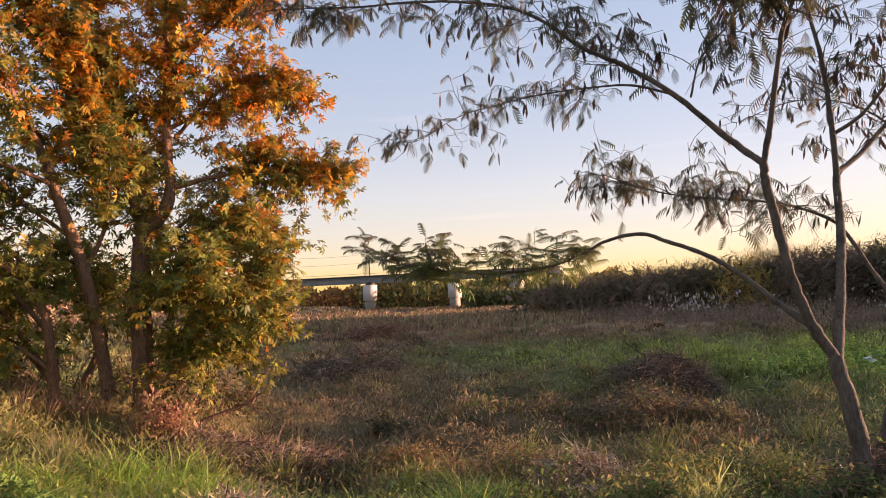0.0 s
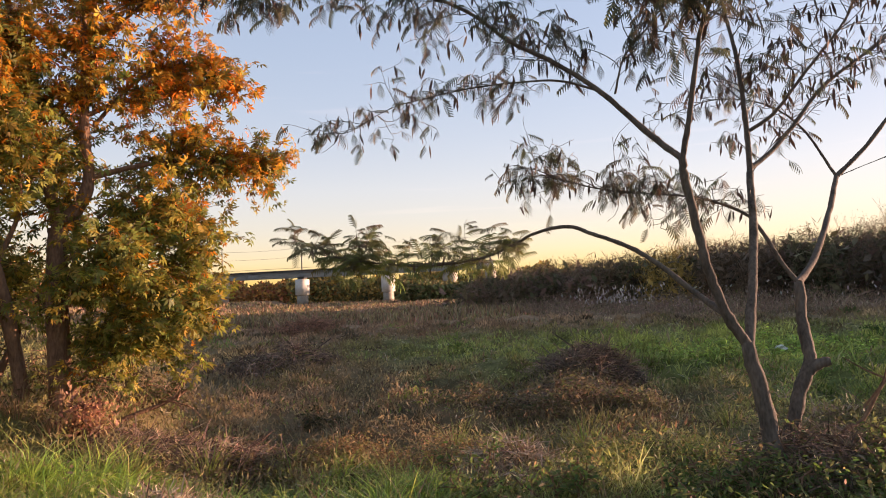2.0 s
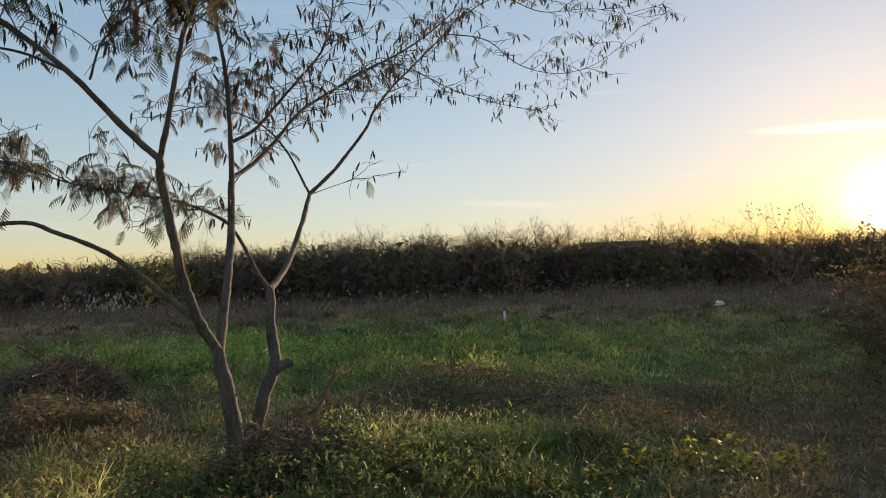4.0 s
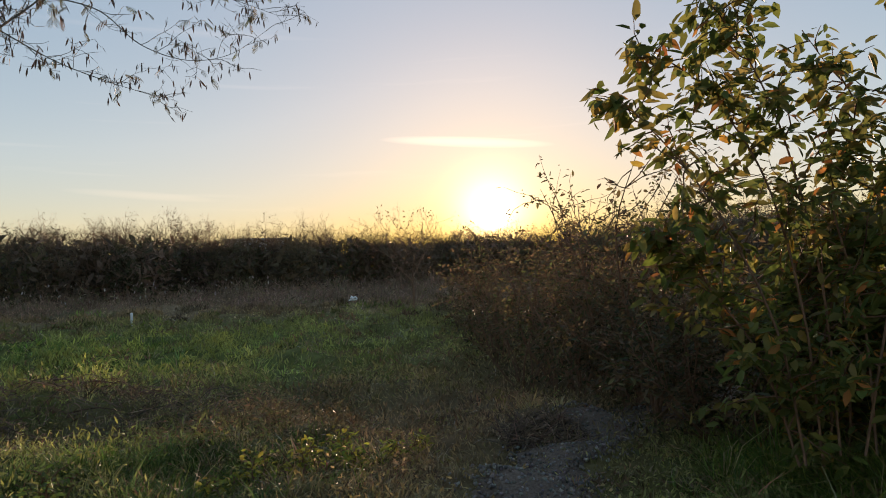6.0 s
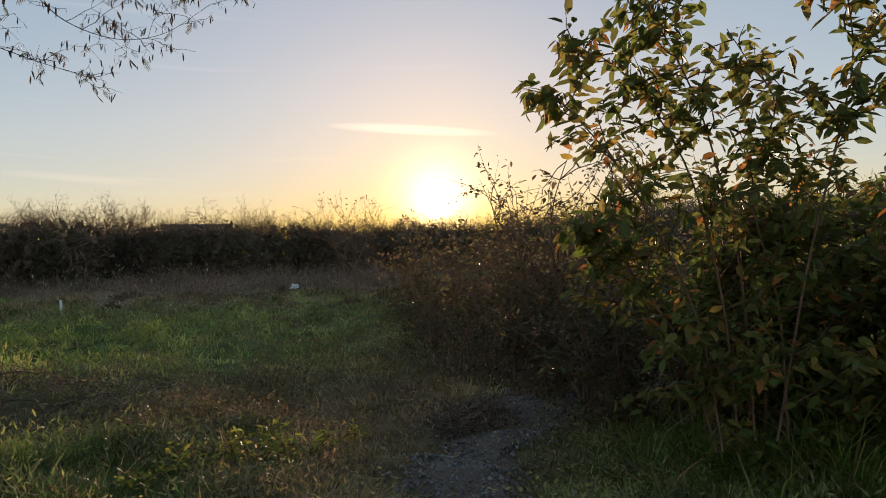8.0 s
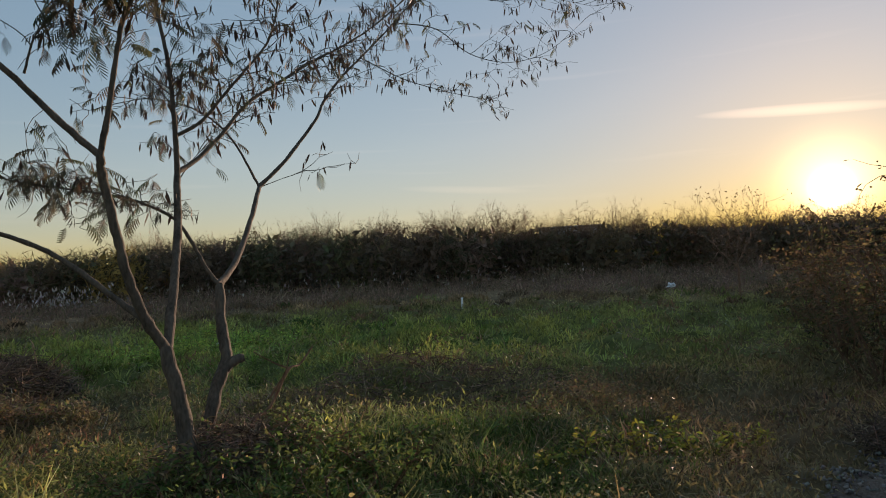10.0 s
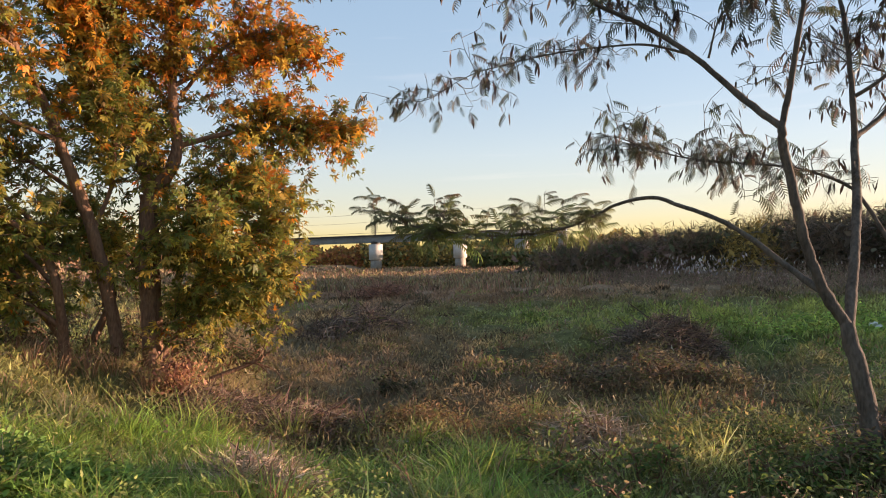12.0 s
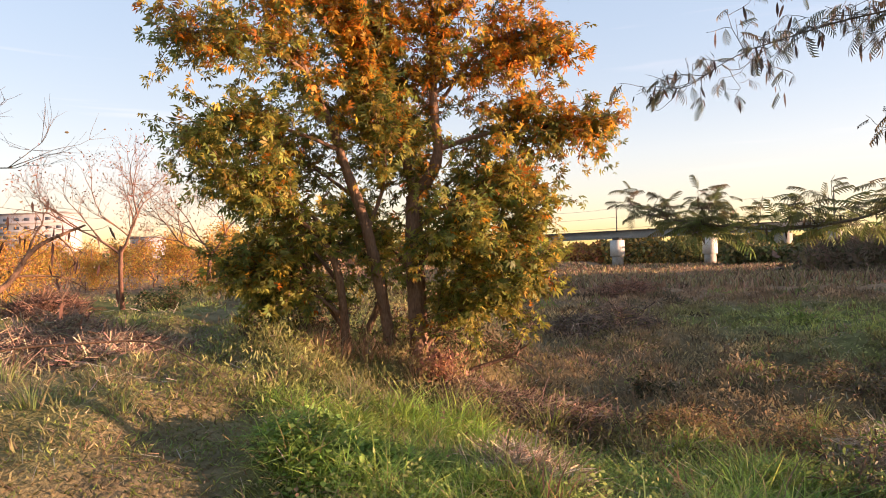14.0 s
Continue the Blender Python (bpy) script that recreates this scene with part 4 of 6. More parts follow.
def bare_tree(base, tall, seed, label, bark, leaf_palette=(), leaves=0, leaf_size=0.08, group="", spread=0.55, depth=5, trunk_share=0.35, radius=None, flare=0.75, leaf_mat=None, loose=0.02):
    g = np.random.default_rng(seed)
    ob = thing("tree", base, label, "tree", group)
    base = np.array(base, float)
    r = radius or tall * 0.014
    top = base + (g.normal() * 0.03 * tall, g.normal() * 0.03 * tall, tall * trunk_share)
    mid = (base + top) / 2 + g.normal(size=3) * (0.02 * tall, 0.02 * tall, 0)
    part("trunk", tube(spline([base - (0, 0, 0.1), mid, top], 5), r * 1.25, r * 0.85, 8), bark, ob, smooth=True)
    out, tips = [], []
    count = g.integers(3, 5)
    for k in range(count):
        a = 6.28 * k / count + g.uniform(-0.5, 0.5)
        d = unit(np.array((math.cos(a) * flare, math.sin(a) * flare, 0.85)))
        fork(g, top - (0, 0, g.uniform(0, 0.15) * tall * trunk_share), d, tall * 0.26, r * 0.66, depth - 1, out, tips, spread)
    part("branchwork", join(out), bark, ob)
    if leaves:
        t = np.array([p for p, w in tips])
        k = g.integers(0, len(t), leaves)
        pos = t[k] + g.normal(size=(leaves, 3)) * tall * loose
        rot = frames(g.normal(size=(leaves, 3)) - (0, 0, 0.6), g.normal(size=(leaves, 3)))
        part("foliage", strew(*LEAF, pos, rot, leaf_size * g.uniform(0.6, 1.3, leaves), pick(g, leaf_palette, leaves)), leaf_mat or M_LEAF, ob)
        tagged(ob.children[-1], kind="stuff")
    return ob


def build_far_trees():
    g = np.random.default_rng(51)
    kinds = []
    for k in range(4):
        kinds.append(bare_tree((0, 400 + 9 * k, 0), 6.0, 60 + k, "bare brown tree standing behind the thicket", M_BARK_BROWN,
                               [(0.11, 0.075, 0.05), (0.14, 0.09, 0.06)], 700, 0.085, "trees behind the thicket", 0.6, 5, leaf_mat=M_FAR))
    deg, spots = 24.0, []
    while deg < 98:
        spots.append((deg, (0.94 + 0.22 * step(28, 38, deg) - 0.18 * step(58, 64, deg) * step(92, 86, deg)) * g.uniform(0.88, 1.12)))
        deg += g.uniform(0.5, 2.3)
    for i, (deg, s) in enumerate(spots):
        r = g.uniform(62, 72)
        a = radians(deg)
        m = pose(r * math.sin(a), r * math.cos(a), -0.3, 0, 0, g.uniform(0, 360)) @ Matrix.Scale(s, 4)
        if i < 4:
            kinds[i].matrix_basis = m
        else:
            copy_thing(kinds[i % 4], m)


build_far_trees()


# ---- railway bridge over the river plain ----
def build_bridge():
    ob = thing("railway_bridge", (2.2, 129.0, -0.4), "pale blue-grey steel girder railway bridge on concrete piers", "bridge")
    along = np.array((33.0, -15.0)) / math.hypot(33, 15)
    turn = math.atan2(along[1], along[0])
    def at(s, z):
        return 2.2 + along[0] * s, 129.0 + along[1] * s, z
    part("girder", box(*at(-40, 5.45), 120, 0.5, 1.3, turn), M_GIRDER, ob, "pale blue-grey steel girder")
    part("deck", box(*at(-40, 6.2), 120, 3.6, 0.18, turn), M_STEEL, ob, "dark track deck")
    for k in range(40):
        s = -99 + 3.0 * k
        x, y, z = at(s, 5.45)
        part("stiffener", box(x + 0.28 * along[1], y - 0.28 * along[0], z, 0.12, 0.08, 1.1, turn), M_GIRDER, ob)
    part("handrail", box(*at(-40, 6.75), 120, 0.05, 0.05, turn), M_STEEL, ob)
    for s, wide in ((-36, 1.6), (-17.9, 1.6), (0, 1.6), (12.0, 2.0), (19.5, 1.3)):
        x, y, _ = at(s, 0)
        dark = s > 5
        pier = part("pier", box(x, y, 3.0, wide, 2.6, 3.0, turn), M_PIER_FOOT if dark else M_CONCRETE, ob, "pale concrete pier")
        part("bearing", box(x, y, 4.75, wide * 0.7, 1.6, 0.5, turn), M_STEEL, pier)
        part("footing", box(x, y, 0.5, wide * 0.75, 2.2, 2.2, turn), M_PIER_FOOT, pier, "stained pier footing")
    masts = [-36.0, -17.9, 19.5, -70]
    for s in masts:
        x, y, _ = at(s, 0)
        part("mast", tube([(x, y, 5.0), (x, y, 11.2)], 0.14, 0.1, 6), M_STEEL, ob)
    for z, sag in ((10.6, 0.25), (8.9, 0.15)):
        pts = [at(s, z - sag * math.sin(math.pi * ((s + 90) % 18) / 18)) for s in np.arange(-90, 20, 2.0)]
        part("cable", tube(pts, 0.025, 0.025, 3), M_STEEL, ob)


build_bridge()


# ---- distant woods behind the bridge and houses at the other bank ----
def far_scrub(name, label, seed, n, az0, az1, r0, r1, elev, palette, size, low=-0.6):
    g = np.random.default_rng(seed)
    deg = g.uniform(az0, az1, n)
    az = np.radians(deg)
    r = g.uniform(r0, r1, n)
    lumps = 0.72 + 0.28 * np.sin(az * 61 + seed) * np.sin(az * 23) + 0.12 * np.sin(az * 190)
    top = 1.5 + r * np.tan(np.radians(elev)) * lumps
    z = low + (top - low) * g.uniform(0, 1, n) ** 0.85
    pos = np.stack([r * np.sin(az), r * np.cos(az), z], 1)
    rot = frames(g.normal(size=(n, 3)), g.normal(size=(n, 3)))
    geo = strew(*BROAD, pos, rot, size * g.uniform(0.6, 1.4, n), pick(g, palette, n, 0.3))
    tagged(part(name, geo, M_FAR), label, "woodland", kind="stuff")


AUTUMN = [(0.4, 0.17, 0.05), (0.45, 0.22, 0.06), (0.3, 0.18, 0.06), (0.38, 0.13, 0.06)]
OCHRE = [(0.32, 0.23, 0.07), (0.2, 0.18, 0.065), (0.4, 0.26, 0.07), (0.15, 0.14, 0.055)]
far_scrub("autumn_scrub", "low rust-coloured scrub beyond the bridge", 71, 14000, -30, -3, 152, 178, 1.5, AUTUMN, 0.8)
far_scrub("riverside_scrub", "ochre and green scrub beneath the bridge", 72, 16000, -7, 16, 145, 170, 1.9, OCHRE, 0.8)
far_scrub("bank_scrub", "dark green scrub on the river bank", 73, 9000, 2, 16, 105, 118, 0.7, [(0.12, 0.13, 0.05), (0.2, 0.15, 0.06), (0.15, 0.15, 0.055)], 0.7)


def build_block(name, x, y, turn, long, deep, floors, label, bays):
    """An apartment block with window bays on its long front."""
    ob = thing(name, (x, y, -0.3), label, "building")
    tall = floors * 2.85 + 0.8
    c, s = math.cos(turn), math.sin(turn)
    def at(u, v):
        return x + c * u - s * v, y + s * u + c * v
    cx, cy = at(-long / 2, deep / 2)
    part("wall", box(cx, cy, tall / 2 - 0.3, long, deep, tall, turn), M_FACADE, ob)
    part("roof", box(cx, cy, tall - 0.1, long + 0.5, deep + 0.5, 0.5, turn), M_ROOF, ob)
    for f in range(floors):
        z = 1.3 + f * 2.85
        bx, by = at(-long / 2, -0.35)
        part("balcony", box(bx, by, z - 0.75, long - 0.6, 0.7, 0.9, turn), M_FACADE, ob)
        for b in range(bays):
            wx, wy = at(-long * (b + 0.5) / bays, -0.03)
            part("window", box(wx, wy, z + 0.4, long / bays * 0.5, 0.12, 0.95, turn), M_GLASS, ob)
    return ob


far_scrub("levee_woods", "reddish brown woods along the far levee", 75, 16000, -70, -27, 118, 160, 1.7, [(0.3, 0.16, 0.1), (0.36, 0.2, 0.09), (0.24, 0.15, 0.09), (0.2, 0.17, 0.08)], 0.7)
build_block("apartment_block", -193.8, 173.3, radians(11.5), 46, 9, 7, "long pale apartment block with rows of windows", 12)
build_block("house", -172, 190, radians(11.5), 9, 8, 4, "pale low apartment house lit by the sun", 3)


def build_warehouse():
    x, y, long, top, turn = 127.8, 79.0, 12.5, 8.1, -1.014
    ob = thing("warehouse", (x, y, -0.4), "long low flat-roofed building behind the thicket", "building")
    part("wall", box(x, y, (top - 0.9) / 2, long, 12, top - 0.1, turn), M_FACADE, ob)
    part("roof", box(x, y, top - 0.25, long + 0.8, 12.8, 0.5, turn), M_ROOF, ob)
    for k in range(6):
        u = (k - 2.5) * long / 6.5
        wx, wy = x + u * math.cos(turn) + 6.05 * math.sin(turn), y + u * math.sin(turn) - 6.05 * math.cos(turn)
        part("window", box(wx, wy, top - 2.2, long / 11, 0.15, 1.0, turn), M_GLASS, ob)


build_warehouse()


# ---- silk tree with feathery leaves and hanging pods ----
FROND_PINNAE = 7


def frond_template():
    """A twice-feathered leaf: a rib with narrow pairs of leaflet rows, drooping outwards."""
    v, f = [], []
    for k in range(FROND_PINNAE):
        y = 0.18 + 0.82 * k / (FROND_PINNAE - 1)
        rib = -0.3 * y * y
        reach = 0.26 * math.sin(math.pi * (0.2 + 0.68 * k / (FROND_PINNAE - 1))) + 0.05
        for side in (-1, 1):
            n = len(v)
            w = 0.034
            v += [(0, y - w, rib), (0, y + w, rib), (side * reach * 0.6, y + 0.14 + w * 1.2, rib - 0.07), (side * reach * 0.6, y + 0.14 - w * 1.2, rib - 0.07),
                  (side * reach, y + 0.2 + w * 0.4, rib - 0.3), (side * reach, y + 0.2 - w * 0.4, rib - 0.3)]
            f += [(n, n + 1, n + 2, n + 3), (n + 3, n + 2, n + 4, n + 5)]
    n = len(v)
    v += [(-0.008, 0, 0), (0.008, 0, 0), (0.006, 0.55, -0.09), (-0.006, 0.55, -0.09), (0.004, 1.02, -0.31), (-0.004, 1.02, -0.31)]
    f += [(n, n + 1, n + 2, n + 3), (n + 3, n + 2, n + 4, n + 5)]
    return v, f


FROND = frond_template()
POD = ([(0, 0, 0), (0.07, 0.2, 0.02), (0.08, 0.6, 0.05), (0, 1, 0.02), (-0.08, 0.6, -0.03), (-0.07, 0.2, 0.0)], [(0, 1, 2, 3), (0, 3, 4, 5)])


def build_silk_tree():
    g = np.random.default_rng(81)
    ob = thing("silk_tree", (2.85, 4.85, -0.15), "young silk tree with grey trunks, feathery drooping leaves and brown pods", "tree")
    limbs = [  # name, first radius, last radius, leafy from, sprays, points
        ("trunk", 0.085, 0.06, 9, 0, [(2.76, 4.70, -0.2), (2.74, 4.70, 0.25), (2.70, 4.72, 0.60), (2.63, 4.76, 1.02)]),
        ("trunk", 0.075, 0.045, 9, 0, [(2.90, 4.88, -0.2), (2.98, 4.91, 0.2), (3.10, 4.96, 0.57), (3.23, 4.99, 0.83), (3.26, 5.09, 1.10), (3.31, 5.18, 1.42)]),
        ("limb", 0.048, 0.034, 9, 0, [(2.63, 4.76, 1.0), (2.49, 4.77, 1.24), (2.38, 4.77, 1.55), (2.31, 4.75, 1.85), (2.23, 4.73, 2.18), (2.20, 4.69, 2.33)]),
        ("limb", 0.03, 0.006, 0.3, 34, [(2.20, 4.69, 2.33), (2.04, 4.84, 2.54), (1.76, 5.02, 2.90), (1.48, 5.18, 3.17), (1.16, 5.33, 3.40), (0.84, 5.46, 3.70), (0.52, 5.60, 3.88), (-0.03, 5.78, 4.01), (-0.72, 5.94, 4.05), (-1.14, 6.07, 4.11), (-1.52, 6.19, 4.15)]),
        ("limb", 0.013, 0.004, 0.25, 13, [(1.76, 5.04, 2.92), (1.56, 5.49, 3.14), (1.27, 5.90, 3.25), (0.93, 6.30, 3.32), (0.57, 6.68, 3.34), (0.23, 7.04, 3.34), (-0.19, 7.38, 3.19)]),
        ("limb", 0.026, 0.01, 0.35, 15, [(2.20, 4.69, 2.33), (2.23, 4.62, 2.59), (2.26, 4.55, 2.91), (2.30, 4.48, 3.22), (2.39, 4.38, 3.48), (2.45, 4.28, 3.85), (2.5, 4.2, 4.2)]),
        ("limb", 0.011, 0.004, 0.25, 12, [(1.93, 5.22, 2.95), (2.0, 5.16, 3.23), (2.19, 5.06, 3.46), (2.31, 4.99, 3.64)]),
        ("limb", 0.006, 0.003, 0.2, 1, [(4.51, 6.35, 2.42), (4.71, 6.2, 2.51), (4.84, 5.97, 2.57)]),
        ("limb", 0.006, 0.003, 0.2, 2, [(3.31, 5.79, 2.36), (3.42, 5.69, 2.56), (3.54, 5.59, 2.7)]),
        ("limb", 0.014, 0.006, 0.2, 9, [(2.3, 4.5, 3.25), (2.15, 4.42, 3.42), (2.0, 4.35, 3.7)]),
        ("limb", 0.028, 0.007, 0.6, 22, [(2.47, 4.78, 1.24), (2.38, 5.04, 1.40), (2.24, 5.25, 1.59), (2.08, 5.47, 1.76), (1.85, 5.69, 1.89), (1.69, 5.88, 1.98), (1.45, 6.09, 1.95), (1.28, 6.27, 1.86), (1.01, 6.45, 1.76), (0.53, 6.64, 1.71), (0.14, 6.80, 1.75), (-0.20, 6.93, 1.80), (-0.62, 7.04, 1.90)]),
        ("limb", 0.046, 0.036, 9, 0, [(2.64, 4.76, 0.98), (2.83, 4.99, 1.49), (3.00, 5.24, 1.88), (3.15, 5.50, 2.35)]),
        ("limb", 0.03, 0.012, 0.3, 20, [(3.15, 5.50, 2.35), (3.18, 5.56, 2.72), (3.20, 5.63, 3.05), (3.20, 5.70, 3.45), (3.17, 5.79, 3.85), (3.16, 5.88, 4.27), (3.17, 5.94, 4.70)]),
        ("limb", 0.028, 0.009, 0.3, 24, [(3.15, 5.50, 2.38), (3.43, 5.64, 2.55), (3.74, 5.77, 2.81), (4.07, 5.86, 3.15), (4.46, 5.91, 3.42), (4.90, 5.90, 3.72), (5.34, 5.87, 3.98), (5.78, 5.82, 4.29), (6.22, 5.75, 4.68)]),
        ("limb", 0.021, 0.007, 0.25, 18, [(3.18, 5.57, 2.70), (3.40, 5.51, 2.85), (3.61, 5.42, 3.13), (3.80, 5.33, 3.38), (3.95, 5.27, 3.60), (4.04, 5.25, 3.89), (4.09, 5.25, 4.27)]),
        ("limb", 0.022, 0.006, 0.4, 26, [(3.31, 5.18, 1.42), (3.26, 5.30, 1.58), (3.19, 5.43, 1.84), (3.12, 5.56, 2.01), (2.95, 5.73, 2.14), (2.76, 5.91, 2.22), (2.49, 6.10, 2.28), (2.17, 6.30, 2.35), (1.89, 6.47, 2.46), (1.59, 6.62, 2.61)]),
        ("limb", 0.036, 0.028, 9, 0, [(3.31, 5.18, 1.42), (3.69, 5.53, 1.63), (4.07, 5.87, 2.02), (4.43, 6.24, 2.41)]),
        ("limb", 0.018, 0.005, 0.3, 12, [(4.43, 6.24, 2.41), (4.37, 6.32, 2.61), (4.28, 6.42, 2.87), (4.13, 6.55, 3.11), (3.91, 6.72, 3.28), (3.60, 6.92, 3.35), (3.33, 7.09, 3.29)]),
        ("limb", 0.028, 0.01, 0.5, 16, [(4.43, 6.24, 2.41), (4.74, 6.26, 2.67), (5.01, 6.31, 2.93), (5.29, 6.34, 3.24), (5.50, 6.43, 3.51), (5.80, 6.43, 3.85), (6.11, 6.42, 4.14), (6.46, 6.36, 4.49), (6.79, 6.31, 4.85)]),
        ("limb", 0.009, 0.003, 0.15, 8, [(6.08, 6.42, 4.12), (6.93, 6.53, 4.02), (7.76, 6.56, 3.99), (8.67, 6.46, 3.96)]),
        ("limb", 0.01, 0.003, 0.1, 12, [(6.6, 6.33, 4.65), (7.18, 6.12, 4.64), (7.73, 6.00, 4.38), (8.33, 5.77, 4.32), (8.92, 5.50, 4.53), (9.47, 5.25, 5.00)]),
        ("limb", 0.01, 0.003, 0.1, 12, [(6.76, 6.30, 4.83), (7.42, 6.10, 5.27), (8.11, 5.87, 5.18), (8.84, 5.51, 5.30), (9.55, 5.10, 5.23)]),
    ]
    part("knot", tube(spline([(3.2, 4.98, 0.76), (3.28, 4.95, 0.82), (3.35, 4.92, 0.84)], 4), 0.045, 0.03, 9, 0.1, g), M_BARK_GREY, ob, "broken knotty stub", True)
    twigs, fp, fw, pods = [], [], [], []

    def shoot(start, d, long, r, steps=5, curl=0.2):
        tw = [np.asarray(start, float)]
        for _ in range(steps):
            d = unit(d + curl * g.normal(size=3))
            tw.append(tw[-1] + d * long / steps)
        tw = np.array(tw)
        twigs.append(tube(tw, r, 0.0018, 4))
        return tw, d

    for name, r0, r1, leafy_from, count, pts in limbs:
        line = spline(pts, 6)
        line[1:-1] += g.normal(size=(len(line) - 2, 3)) * r0 * 0.05
        part(name, tube(line, r0 * 0.82, r1 * 0.82, 9, 0.05, g), M_BARK_GREY, ob, smooth=True)
        ends = [(line[-1], unit(line[-1] - line[-2]))] if count else []
        for k in range(int(count * 1.55)):
            i = min(int(g.uniform(leafy_from, 1.0) * (len(line) - 1)), len(line) - 2)
            ends.append((line[i], unit(unit(line[i + 1] - line[i]) * 0.6 + g.normal(size=3) * (0.75, 0.75, 0.3) + (0, 0, 0.1))))
        rise = 0.32 if pts[-1][2] < 2 else 0.0
        for start, d in ends:
            d = unit(d + (0, 0, rise))
            spray, d = shoot(start, d, g.uniform(0.25, 0.66) * (0.55 if rise else 1.0), max(0.0045, r1 * 0.55), 7, 0.16)
            leafage = 1 - 0.8 * float(step(2.2, 4.2, start[0]))
            for _ in range(g.integers(3, 7) + (1 if rise else 0)):
                q = spray[g.integers(2, 8)]
                tw, e = shoot(q, unit(d * 0.6 + g.normal(size=3) * (0.8, 0.8, 0.4 - 0.4 * rise) + (0, 0, 0.7 * rise)), g.uniform(0.12, 0.34) * (0.75 if rise else 1.0), 0.003, 4, 0.25)
                for _ in range(g.binomial(4, (0.34 + 0.16 * (rise > 0)) * leafage)):
                    fp.append(tw[g.integers(1, 5)])
                    fw.append(unit(e * 0.5 + g.normal(size=3) * (0.8, 0.8, 0.25) - (0, 0, -0.06 if rise else 0.6)))
                if g.uniform() < 0.5 + 0.25 * (1 - leafage) - 0.35 * (rise > 0):
                    for _ in range(g.integers(1, 4)):
                        pods.append(tw[g.integers(2, 5)] + g.normal(size=3) * 0.02)
    tagged(part("fine_growth", join(twigs), M_BARK_GREY, ob), kind="stuff")
    fp, fw = np.array(fp), np.array(fw)
    n = len(fp)
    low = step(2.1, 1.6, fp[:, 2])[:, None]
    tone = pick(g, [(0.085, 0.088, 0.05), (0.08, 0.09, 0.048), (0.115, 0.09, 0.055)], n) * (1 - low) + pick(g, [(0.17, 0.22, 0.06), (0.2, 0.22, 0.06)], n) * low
    rot = frames(fw, unit(np.array((0, 0, 1.0)) + 0.22 * g.normal(size=(n, 3))))
    size = g.uniform(0.09, 0.165, n) * (1 + 0.25 * low[:, 0])
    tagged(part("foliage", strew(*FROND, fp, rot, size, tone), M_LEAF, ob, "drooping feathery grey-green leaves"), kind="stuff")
    pods = np.array(pods)
    n = len(pods)
    rot = frames(unit(np.array((0, 0, -1.0)) + 0.25 * g.normal(size=(n, 3))), g.normal(size=(n, 3)))
    tagged(part("pod_growth", strew(*POD, pods, rot, g.uniform(0.08, 0.15, n), pick(g, [(0.09, 0.055, 0.04), (0.12, 0.075, 0.055), (0.065, 0.045, 0.034)], n)), M_DRY, ob, "hanging flat brown seed pods"), kind="stuff")


build_silk_tree()


# ---- leafy trees and bushes ----
def leafy(g, limbs, twig_len, per_twig, size, leaf, tone_of, droop=0.25):
    """Twigs and leaves along limb lines: (line, leafy from, twig count)."""
    twigs, lp, lw = [], [], []
    for line, start, count in limbs:
        for _ in range(count):
            s = start + (1 - start) * g.uniform(0, 1) ** 0.7
            i = min(int(s * (len(line) - 1)), len(line) - 2)
            way = unit(line[i + 1] - line[i])
            d = unit(way * 0.45 + g.normal(size=3) * (0.8, 0.8, 0.55) + (0, 0, 0.1))
            long = twig_len * g.uniform(0.5, 1.25) * (1.15 - 0.35 * s)
            tw = [line[i]]
            for _ in range(5):
                d = unit(d + 0.22 * g.normal(size=3) - (0, 0, 0.04))
                tw.append(tw[-1] + d * long / 5)
            tw = np.array(tw)
            twigs.append(tube(tw, 0.007, 0.002, 3))
            m = int(per_twig * long / twig_len) + 3
            k = g.uniform(0.15, 1.0, m) * 5
            a = np.floor(k).astype(int).clip(0, 4)
            lp.append(tw[a] + (tw[a + 1] - tw[a]) * (k - a)[:, None] + g.normal(size=(m, 3)) * 0.035)
            lw.append(d * 0.5 + g.normal(size=(m, 3)) * (0.9, 0.9, 0.5) - (0, 0, droop))
    lp, lw = np.vstack(lp), unit(np.vstack(lw))
    n = len(lp)
    rot = frames(lw, unit(np.array((0, 0, 1.0)) + 0.7 * g.normal(size=(n, 3))))
    return join(twigs), strew(*leaf, lp, rot, size * g.uniform(0.6, 1.35, n), tone_of(lp))


